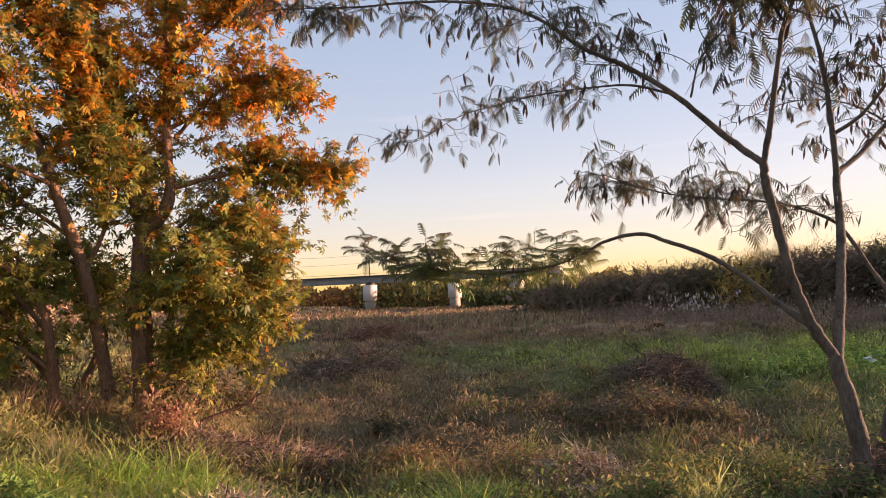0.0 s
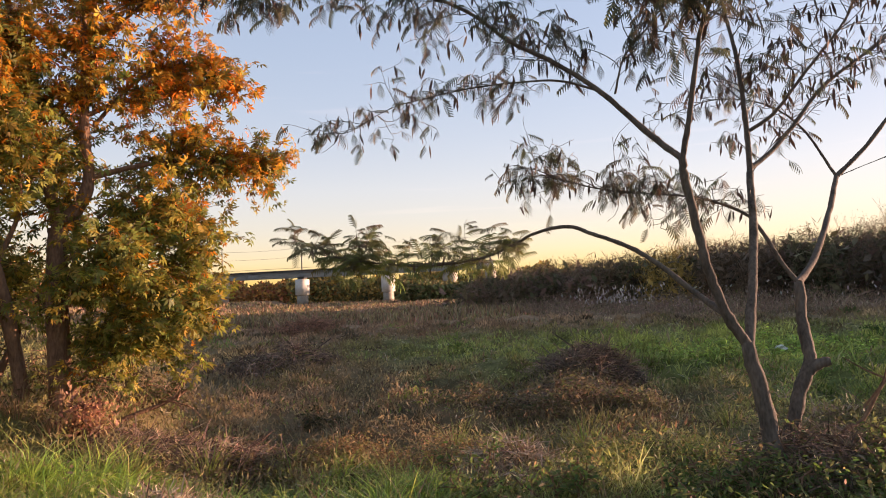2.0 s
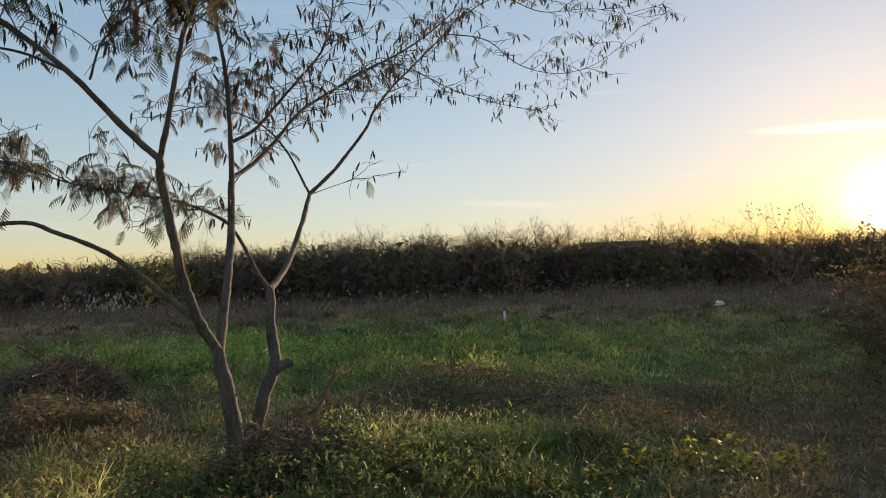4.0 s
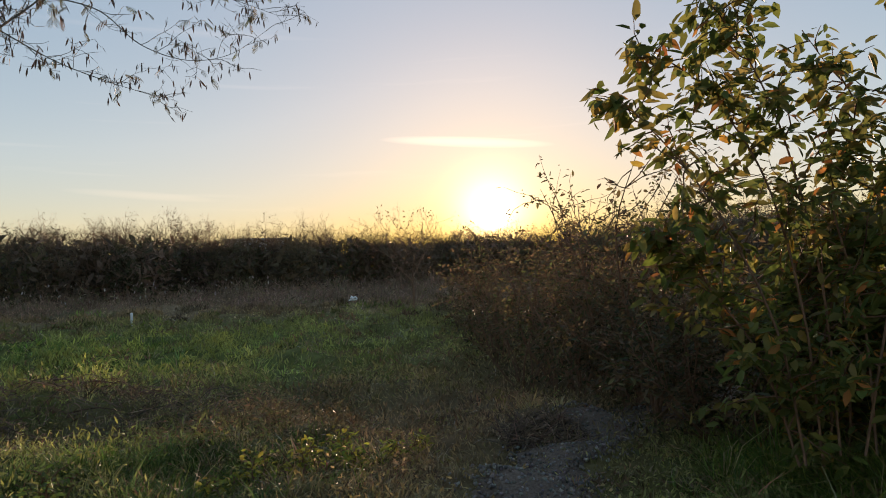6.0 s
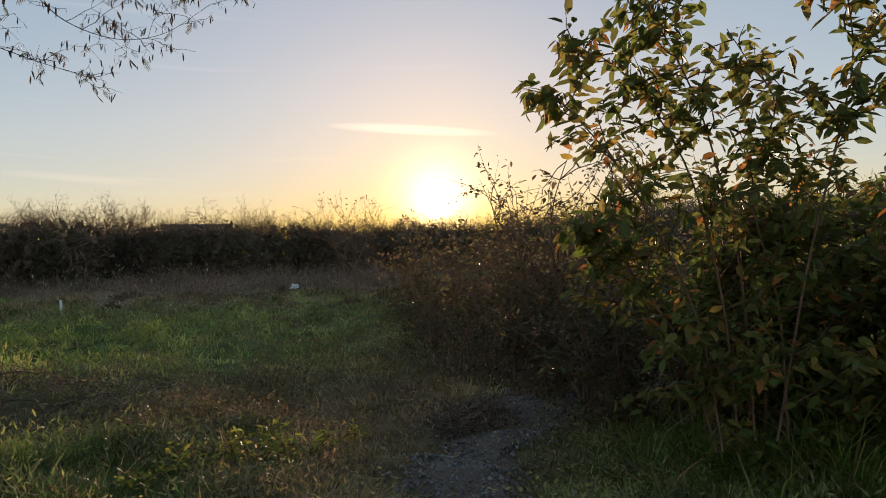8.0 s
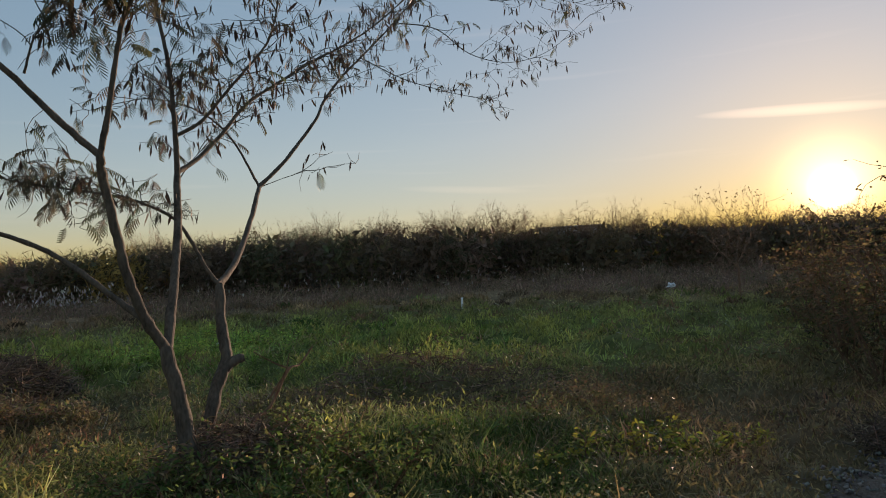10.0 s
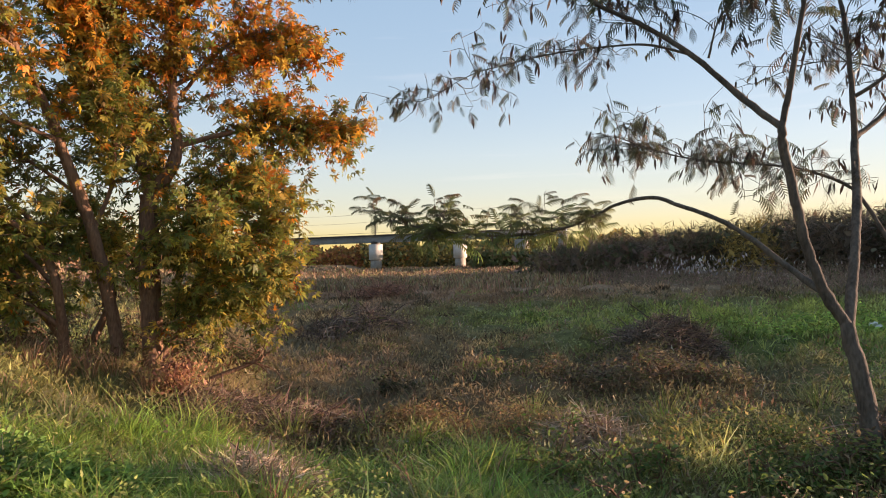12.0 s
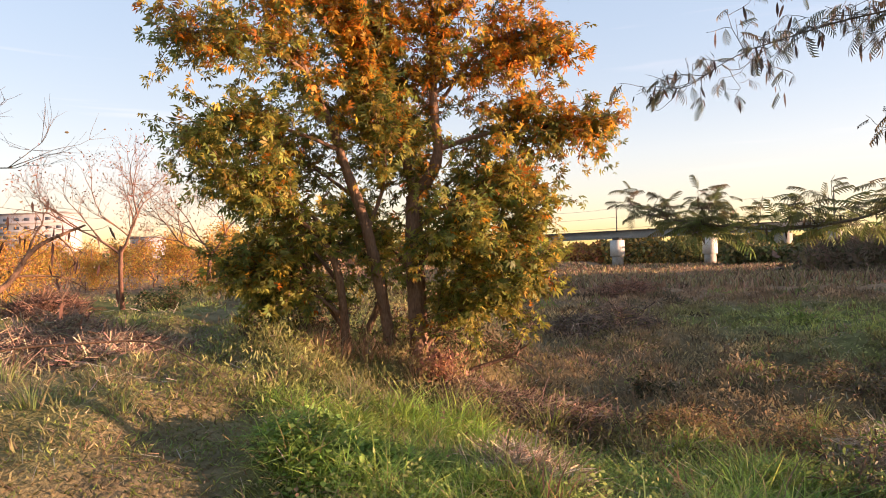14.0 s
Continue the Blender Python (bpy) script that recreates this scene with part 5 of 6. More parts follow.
def build_autumn_tree():
    g = np.random.default_rng(91)
    ob = thing("autumn_tree", (-3.3, 7.35, 0.3), "several-stemmed tree turning from green to orange", "tree")
    stems = [  # name, radii, leafy from, twigs, points
        ("trunk", 0.11, 0.095, 9, 0, [(-3.12, 7.37, 0.1), (-3.14, 7.37, 0.51), (-3.17, 7.41, 1.02), (-3.20, 7.45, 1.41), (-3.22, 7.50, 1.93), (-3.23, 7.55, 2.26)]),
        ("limb", 0.075, 0.02, 0.25, 75, [(-3.23, 7.55, 2.26), (-3.04, 7.66, 2.55), (-2.98, 7.71, 2.85), (-3.02, 7.72, 3.25), (-3.04, 7.75, 3.73), (-3.04, 7.78, 4.20), (-3.05, 7.81, 4.69), (-3.06, 7.83, 5.5)]),
        ("limb", 0.06, 0.02, 0.3, 70, [(-3.23, 7.55, 2.26), (-3.32, 7.60, 2.60), (-3.42, 7.65, 2.94), (-3.50, 7.71, 3.43), (-3.60, 7.76, 3.93), (-3.77, 7.77, 4.44), (-3.88, 7.81, 5.3)]),
        ("limb", 0.03, 0.006, 0.3, 60, [(-3.02, 7.74, 3.49), (-2.78, 7.91, 3.67), (-2.41, 8.10, 3.81), (-1.97, 8.29, 3.97), (-1.7, 8.4, 4.1)]),
        ("limb", 0.032, 0.005, 0.3, 70, [(-2.98, 7.7, 2.81), (-2.53, 7.94, 2.98), (-2.05, 8.21, 3.08), (-1.55, 8.45, 3.08), (-1.2, 8.6, 3.05)]),
        ("trunk", 0.075, 0.03, 0.55, 70, [(-3.49, 7.33, 0.2), (-3.49, 7.33, 0.65), (-3.56, 7.25, 1.29), (-3.65, 7.16, 1.87), (-3.73, 7.07, 2.25), (-3.82, 6.97, 2.62), (-3.90, 6.88, 2.99), (-4.03, 6.76, 3.35), (-4.15, 6.63, 3.77), (-4.27, 6.51, 4.18), (-4.34, 6.41, 4.9)]),
        ("limb", 0.025, 0.005, 0.2, 46, [(-3.86, 6.92, 2.77), (-4.04, 6.51, 2.88), (-4.33, 6.23, 2.98), (-4.61, 5.95, 2.98), (-4.78, 5.75, 2.8)]),
        ("limb", 0.025, 0.005, 0.2, 46, [(-4.1, 6.68, 3.6), (-4.33, 6.26, 3.81), (-4.61, 5.89, 3.86), (-4.9, 5.53, 3.8)]),
        ("trunk", 0.06, 0.012, 0.45, 60, [(-3.88, 6.98, 0.3), (-3.84, 6.94, 0.66), (-3.81, 6.84, 1.07), (-3.82, 6.72, 1.50), (-3.92, 6.55, 1.80), (-4.13, 6.31, 2.04), (-4.36, 6.04, 2.20), (-4.51, 5.80, 2.42)]),
        ("trunk", 0.05, 0.012, 0.4, 46, [(-3.95, 7.5, 0.3), (-3.89, 7.58, 0.68), (-3.81, 7.67, 0.94), (-3.73, 7.75, 1.28), (-3.98, 7.67, 1.69), (-4.47, 7.45, 1.77), (-4.95, 7.21, 1.79)]),
        ("limb", 0.03, 0.006, 0.25, 64, [(-3.15, 7.4, 0.45), (-2.95, 7.50, 0.75), (-2.81, 7.58, 1.01), (-2.49, 7.65, 1.45), (-2.17, 7.72, 1.76), (-1.84, 7.77, 2.07)]),
        ("limb", 0.025, 0.006, 0.2, 60, [(-3.1, 7.35, 0.45), (-2.94, 7.34, 0.71), (-2.53, 7.34, 1.03), (-2.14, 7.32, 1.27), (-1.79, 7.27, 1.38)]),
        ("limb", 0.03, 0.006, 0.2, 64, [(-3.2, 7.42, 1.2), (-3.0, 7.2, 1.5), (-2.7, 7.1, 1.8), (-2.4, 7.1, 1.95)]),
        ("limb", 0.03, 0.006, 0.2, 60, [(-3.2, 7.5, 1.9), (-2.9, 7.6, 2.1), (-2.5, 7.7, 2.35), (-2.1, 7.9, 2.5)]),
        ("limb", 0.03, 0.006, 0.25, 60, [(-3.55, 7.72, 3.7), (-3.75, 7.4, 4.0), (-4.0, 7.1, 4.4), (-4.3, 6.9, 4.8)]),
        ("limb", 0.03, 0.006, 0.2, 60, [(-3.3, 7.6, 1.3), (-3.6, 7.9, 1.6), (-4.0, 8.1, 1.9), (-4.5, 8.2, 2.3)]),
        ("limb", 0.03, 0.006, 0.2, 60, [(-3.2, 7.6, 2.0), (-3.4, 8.1, 2.4), (-3.7, 8.5, 2.9), (-3.9, 8.8, 3.5)]),
        ("limb", 0.025, 0.006, 0.2, 60, [(-3.8, 6.9, 0.9), (-4.1, 6.7, 1.2), (-4.5, 6.5, 1.4), (-4.9, 6.4, 1.5)]),
        ("limb", 0.025, 0.006, 0.2, 60, [(-3.7, 7.1, 2.2), (-4.1, 7.1, 2.5), (-4.5, 7.0, 2.8), (-4.9, 6.9, 3.2)]),
        ("limb", 0.025, 0.006, 0.2, 60, [(-3.2, 7.5, 1.0), (-3.0, 7.9, 1.2), (-2.6, 8.2, 1.4), (-2.1, 8.3, 1.5)]),
        ("limb", 0.03, 0.006, 0.25, 60, [(-3.04, 7.76, 4.0), (-2.7, 7.7, 4.4), (-2.3, 7.7, 4.8), (-1.95, 7.8, 5.1)]),
        ("limb", 0.025, 0.006, 0.2, 26, [(-3.94, 6.99, 0.93), (-4.31, 6.96, 1.44), (-4.67, 6.91, 1.9), (-5.06, 6.83, 2.37)]),
        ("limb", 0.025, 0.006, 0.2, 26, [(-3.94, 7.0, 1.31), (-4.3, 6.96, 1.7), (-4.73, 6.88, 1.71), (-5.02, 6.85, 1.46)]),
        ("limb", 0.025, 0.006, 0.2, 26, [(-3.98, 6.97, 1.81), (-4.42, 6.89, 2.27), (-4.86, 6.78, 2.61), (-5.34, 6.61, 2.91)]),
        ("limb", 0.025, 0.006, 0.2, 30, [(-3.84, 7.05, 0.67), (-4.23, 7.01, 1.18), (-4.63, 6.94, 1.32), (-4.87, 6.96, 1.13)]),
        ("limb", 0.022, 0.006, 0.2, 42, [(-2.95, 7.87, 2.4), (-2.58, 8.1, 2.8), (-2.24, 8.29, 3.18), (-1.99, 8.45, 3.46)]),
        ("limb", 0.022, 0.006, 0.2, 42, [(-2.88, 7.9, 2.6), (-2.59, 8.09, 2.4), (-2.29, 8.28, 2.33), (-1.98, 8.45, 2.39)]),
        ("limb", 0.022, 0.006, 0.2, 42, [(-2.98, 7.86, 3.41), (-2.68, 8.07, 3.9), (-2.38, 8.26, 4.19), (-2.0, 8.45, 4.26)]),
        ("limb", 0.03, 0.006, 0.2, 60, [(-3.42, 7.65, 2.94), (-3.6, 7.3, 3.4), (-3.75, 7.2, 3.9), (-3.8, 7.2, 4.5)]),
        ("limb", 0.028, 0.006, 0.2, 50, [(-3.65, 7.16, 1.87), (-3.5, 7.3, 2.4), (-3.45, 7.2, 2.9), (-3.5, 7.1, 3.3)]),
        ("limb", 0.028, 0.006, 0.2, 50, [(-3.9, 6.88, 2.99), (-3.8, 7.2, 3.4), (-3.6, 7.4, 3.8), (-3.4, 7.5, 4.4)]),
    ]
    lines = []
    for name, r0, r1, start, count, pts in stems:
        line = spline(pts, 6)
        part(name, tube(line, r0, r1, 10, 0.06, g), M_BARK_BROWN, ob, smooth=True)
        if count:
            lines.append((line, min(start + 0.05, 0.6), int(count * 1.4)))

    def tone_of(p):
        n = len(p)
        clump = waves(p[:, 0] + 0.8 * p[:, 2], p[:, 1] - 0.9 * p[:, 2], 0.9, 92)
        # Autumn turn plus painted sunlight: warmer towards the top and the sun side.
        up = step(2.3, 5.0, p[:, 2] + 0.75 * clump + 0.25 * g.normal(size=n) + 0.5 * (p[:, 0] + 3.3))
        tip = (g.uniform(0, 1, n) < 0.04 + 0.9 * up)[:, None]
        warm = pick(g, [(0.62, 0.27, 0.03), (0.56, 0.32, 0.04), (0.66, 0.21, 0.025), (0.36, 0.23, 0.04)], n, 0.3)
        cool = pick(g, [(0.22, 0.23, 0.048), (0.3, 0.27, 0.055), (0.38, 0.28, 0.055), (0.17, 0.2, 0.048)], n, 0.3)
        return np.where(tip, warm, cool)

    twigs, leaves = leafy(g, lines, 0.64, 13, 0.094, SPRAY, tone_of)
    tagged(part("fine_growth", twigs, M_BARK_BROWN, ob), kind="stuff")
    tagged(part("foliage", leaves, M_LEAF, ob, "green and orange autumn leaves"), kind="stuff")


build_autumn_tree()


def build_broadleaf_bush():
    g = np.random.default_rng(95)
    base = np.array((5.3, -0.75, -0.25))
    ob = thing("broadleaf_bush", base, "tall dark bush with broad leaves turning yellow", "bush")
    lines = []
    for k in range(84):
        deg = g.uniform(97.5, 132)
        a, r = radians(deg), g.uniform(6.0, 8.0)
        foot = np.array((r * math.sin(a), r * math.cos(a), 0.0))
        foot[2] = height(foot[0], foot[1]) - 0.1
        tall = np.interp(deg, [97, 101, 106, 112, 134], [1.8, 2.3, 2.6, 2.7, 2.9]) * g.uniform(0.5, 1.0)
        d = np.array((g.normal() * 0.2 - 0.05, g.normal() * 0.2 + 0.06, 1.0))
        pts = [foot]
        for s in range(4):
            d = unit(d * 0.8 + (0, 0, 0.3) + g.normal(size=3) * 0.22)
            pts.append(pts[-1] + d * tall / 4)
        line = spline(pts, 5)
        part("stem", tube(line, 0.014, 0.003, 6), M_BARK_BROWN, ob, smooth=True)
        lines.append((line, 0.04, 22))

    arches = [
        [(5.19, -0.98, 0.20), (5.18, -0.91, 1.10), (5.19, -0.74, 1.92), (5.20, -0.46, 2.47), (5.19, -0.20, 2.74), (5.16, 0.01, 2.78)],
        [(5.27, -1.09, 0.25), (5.26, -1.03, 1.31), (5.27, -0.86, 2.20), (5.28, -0.68, 2.72), (5.28, -0.48, 3.11), (5.26, -0.39, 3.37)],
        [(5.11, -0.87, 0.22), (5.11, -0.76, 0.97), (5.11, -0.52, 1.60), (5.11, -0.27, 2.04), (5.08, 0.00, 2.38), (5.06, 0.12, 2.49)],
        [(5.05, -1.17, 0.31), (4.99, -1.34, 1.31), (4.92, -1.49, 2.01), (4.87, -1.58, 2.50), (4.86, -1.56, 2.87), (4.86, -1.51, 3.07)],
        [(5.21, -0.85, 0.19), (5.26, -0.68, 0.81), (5.31, -0.42, 1.24), (5.34, -0.22, 1.55), (5.37, -0.00, 1.70)],
        [(5.33, -1.30, 0.24), (5.36, -1.27, 1.08), (5.41, -1.14, 1.84), (5.39, -1.29, 2.37), (5.45, -1.15, 2.69), (5.49, -1.03, 2.93)],
    ]
    sprays = []
    for pts in arches:
        line = spline(pts, 6)
        part("stem", tube(line, 0.009, 0.003, 6), M_BARK_BROWN, ob, smooth=True)
        sprays.append((line, 0.42, 18))
        lines.append((line[:len(line) * 2 // 3], 0.02, 16))

    def tone_of(p):
        n = len(p)
        warm = (g.uniform(0, 1, n) < 0.1)[:, None]
        return np.where(warm, pick(g, [(0.35, 0.22, 0.04), (0.4, 0.17, 0.05)], n), pick(g, [(0.11, 0.14, 0.035), (0.14, 0.16, 0.04), (0.21, 0.18, 0.05)], n))

    twigs, leaves = leafy(g, lines, 0.55, 29, 0.1, LEAF, tone_of, 0.5)
    twigs_b, leaves_b = leafy(g, sprays, 0.34, 11, 0.115, LEAF, tone_of, 0.6)
    twigs, leaves = join([twigs, twigs_b]), join([leaves, leaves_b])
    tagged(part("fine_growth", twigs, M_BARK_BROWN, ob), kind="stuff")
    tagged(part("foliage", leaves, M_LEAF, ob, "broad dark green leaves, some yellow"), kind="stuff")


build_broadleaf_bush()


# ---- bare trees, bushes and brush beside the path ----
def on_land(x, y, sink=0.0):
    return (x, y, float(height(x, y)) - sink)


def polar(deg, r):
    return r * math.sin(radians(deg)), r * math.cos(radians(deg))


bare_tree(on_land(-12.3, 12.4), 3.7, 103, "small bare tree with a reddish trunk beside the path", M_BARK_RED, [(0.35, 0.12, 0.08), (0.3, 0.16, 0.08)], 650, 0.06, "", 0.42, 6, 0.38, 0.05, 0.9)
bare_tree(on_land(*polar(-38.6, 27)), 5.0, 104, "bare spreading tree with a few brown leaves", M_BARK_RED, [(0.35, 0.2, 0.09)], 700, 0.08, "", 0.42, 6, 0.3, 0.07, 0.95)
bare_tree(on_land(*polar(-64.5, 11.5)), 5.2, 105, "bare tree with fine grey twigs", M_BARK_GREY, [(0.2, 0.13, 0.06)], 160, 0.07, "", 0.42, 6, 0.35, 0.06)
bare_tree(on_land(*polar(70.9, 27)), 4.6, 106, "bare twiggy shrub against the sunset", M_BARK_BROWN, [(0.15, 0.1, 0.05)], 250, 0.09, "", 0.4, 5, 0.3, 0.04)


def build_golden_bushes():
    g = np.random.default_rng(111)
    gold = [(0.6, 0.36, 0.06), (0.56, 0.28, 0.05), (0.42, 0.32, 0.07), (0.58, 0.24, 0.07)]
    protos = [bare_tree((0, 300 + 8 * k, 0), 3.0, 120 + k, "golden yellow autumn bush beside the path", M_BARK_RED, gold, 3000, 0.1, "golden bushes", 0.6, 5, 0.2, 0.035, loose=0.045) for k in range(3)]
    spots = [(-34.2, 27, 0.9), (-36.5, 31, 1.0), (-40.5, 30, 0.85), (-42.5, 36, 1.0), (-44.5, 40, 1.05), (-47, 38, 0.9), (-49.5, 30, 0.85), (-52, 26, 0.9), (-54.5, 29, 1.1), (-57, 25, 1.0),
             (-51, 40, 1.1), (-38.6, 42, 1.1), (-35, 45, 1.2), (-32, 40, 1.0), (-60, 30, 1.2), (-37.5, 36, 1.35), (-41.5, 44, 1.3), (-46, 31, 0.7), (-48.3, 44, 1.2), (-55.5, 22, 0.8)]
    for i, (deg, r, sc) in enumerate(spots):
        x, y = polar(deg, r)
        m = pose(x, y, float(height(x, y)) - 0.05, 0, 0, g.uniform(0, 360)) @ Matrix.Scale(sc, 4)
        if i < 3:
            protos[i].matrix_basis = m
        else:
            copy_thing(protos[i % 3], m)


build_golden_bushes()


def leafy_shrub(x, y, tall, wide, seed, label, palette, leaf_size, stems=9, twigs=9, per=16, name="shrub", leaf=LEAF, bark=M_BARK_BROWN, droop=0.25, group=""):
    """A shrub: stems from one foot, each with leafy twigs."""
    g = np.random.default_rng(seed)
    base = np.array(on_land(x, y, 0.06))
    ob = thing(name, base, label, "shrub", group)
    lines = []
    for k in range(stems):
        a = g.uniform(0, 6.28)
        d = unit(np.array((math.cos(a) * wide / tall, math.sin(a) * wide / tall, 1.0)))
        pts = [base + (0.1 * wide * math.cos(a), 0.1 * wide * math.sin(a), 0)]
        long = tall * g.uniform(0.6, 1.05)
        for _ in range(4):
            d = unit(d + 0.2 * g.normal(size=3))
            pts.append(pts[-1] + d * long / 4)
        line = spline(pts, 4)
        part("stem", tube(line, 0.006 + 0.005 * tall, 0.003, 5), bark, ob, smooth=True)
        lines.append((line, 0.15, twigs))
    tw, leaves = leafy(g, lines, tall * 0.3, per, leaf_size, leaf, lambda p: pick(g, palette, len(p), 0.3), droop)
    tagged(part("fine_growth", tw, bark, ob), kind="stuff")
    tagged(part("foliage", leaves, M_LEAF, ob), kind="stuff")
    return ob


TANGLE = [(0.09, 0.08, 0.035), (0.13, 0.09, 0.05), (0.07, 0.075, 0.03), (0.15, 0.11, 0.055)]
for k, (deg, r, tall, wide) in enumerate(((79, 14.0, 2.0, 1.3), (83, 12.5, 2.2, 1.4), (86.5, 10.5, 2.1, 1.3), (89.5, 9.0, 2.0, 1.2), (92, 7.6, 1.9, 1.1), (84.5, 16.0, 2.6, 1.6), (88, 13.0, 2.6, 1.5), (95, 7.0, 2.2, 1.2), (75.5, 19, 2.0, 1.6), (80.5, 20, 2.8, 1.8))):
    leafy_shrub(*polar(deg, r), tall, wide, 130 + k, "brown tangled shrub of dry stems and small leaves", TANGLE, 0.06, 12, 13, 26, group="tangled shrubs")
for k, (deg, r, tall) in enumerate(((80.2, 11.0, 2.4), (82.8, 10.5, 2.9), (84.5, 9.5, 3.0), (86.2, 9.8, 3.2), (88.2, 9.0, 3.2), (90.3, 8.4, 3.2), (78.0, 12.5, 2.6))):
    leafy_shrub(*polar(deg, r), tall, 0.55, 150 + k, "thin upright sapling with sparse narrow leaves", TANGLE, 0.07, 6, 14, 11, "sapling", group="saplings")
leafy_shrub(13.3, 17.2, 0.75, 0.8, 161, "low dark green bush in the meadow", [(0.07, 0.13, 0.03), (0.1, 0.16, 0.04)], 0.08, 12, 10, 16)
leafy_shrub(-11.6, 12.9, 0.9, 0.7, 162, "low dark evergreen bush at the foot of a tree", [(0.06, 0.09, 0.03), (0.09, 0.1, 0.04)], 0.07, 12, 10, 16)
leafy_shrub(-7.6, 11.9, 0.65, 1.1, 163, "low sprawling weedy bush beside the path", [(0.1, 0.11, 0.04), (0.15, 0.11, 0.06)], 0.06, 14, 10, 16)
for k, (x, y, tall) in enumerate(((-3.5, 8.4, 0.8), (-4.4, 8.0, 0.9), (-2.8, 8.6, 0.7), (-5.0, 7.4, 0.7))):
    leafy_shrub(x, y, tall, 0.7, 410 + k, "dark twiggy undergrowth behind the tree", [(0.09, 0.1, 0.035), (0.14, 0.1, 0.05)], 0.05, 12, 10, 9, "undergrowth_shrub", group="undergrowth")
leafy_shrub(2.2, 19.2, 0.5, 0.5, 164, "low bright green weed clump", [(0.16, 0.24, 0.05), (0.2, 0.27, 0.06)], 0.07, 9, 8, 12)
leafy_shrub(-0.6, 9.5, 0.4, 0.9, 165, "low brown weed clump", TANGLE, 0.05, 12, 10, 14)
for k, (x, y) in enumerate(((5.2, 2.95), (5.5, 2.65), (5.75, 2.4), (4.95, 3.1), (5.6, 2.15), (6.0, 2.0))):
    leafy_shrub(x, y, 0.36, 0.2, 170 + k, "young plant with bright yellow-green leaves", [(0.36, 0.33, 0.05), (0.4, 0.34, 0.06), (0.22, 0.26, 0.05)], 0.055, 4, 5, 9, "yellow_plant", group="yellow plants")
for k, (x, y) in enumerate(((2.35, 3.35), (2.6, 3.7), (1.9, 3.6), (3.1, 3.9), (2.8, 3.2), (1.2, 4.6), (3.6, 3.6), (4.2, 3.9), (0.7, 5.0), (2.45, 4.35), (2.2, 4.6), (3.05, 4.25), (3.45, 4.4), (3.75, 4.6), (3.3, 4.05))):
    leafy_shrub(x, y, 0.5, 0.3, 180 + k, "leafy green weed with upright stems", [(0.1, 0.16, 0.04), (0.14, 0.19, 0.05), (0.19, 0.19, 0.07)], 0.045, 6, 7, 12, "tall_weed", group="leafy weeds")


for k, (x, y, tall) in enumerate(((1.61, 2.55, 0.72), (1.8, 2.43, 0.7), (1.9, 2.3, 0.6), (2.02, 2.24, 0.66), (2.1, 2.12, 0.56), (1.7, 2.62, 0.78), (2.25, 2.3, 0.55), (0.81, 2.81, 0.62), (1.03, 2.71, 0.6), (1.25, 2.62, 0.62), (1.4, 2.7, 0.66))):
    leafy_shrub(x, y, tall, 0.13, 420 + k, "tall weed going to seed, pinkish brown heads on green stems", [(0.34, 0.2, 0.13), (0.28, 0.18, 0.1), (0.17, 0.18, 0.06), (0.4, 0.27, 0.17)], 0.026, 3, 12, 13, "seeding_weed", group="seeding weeds")


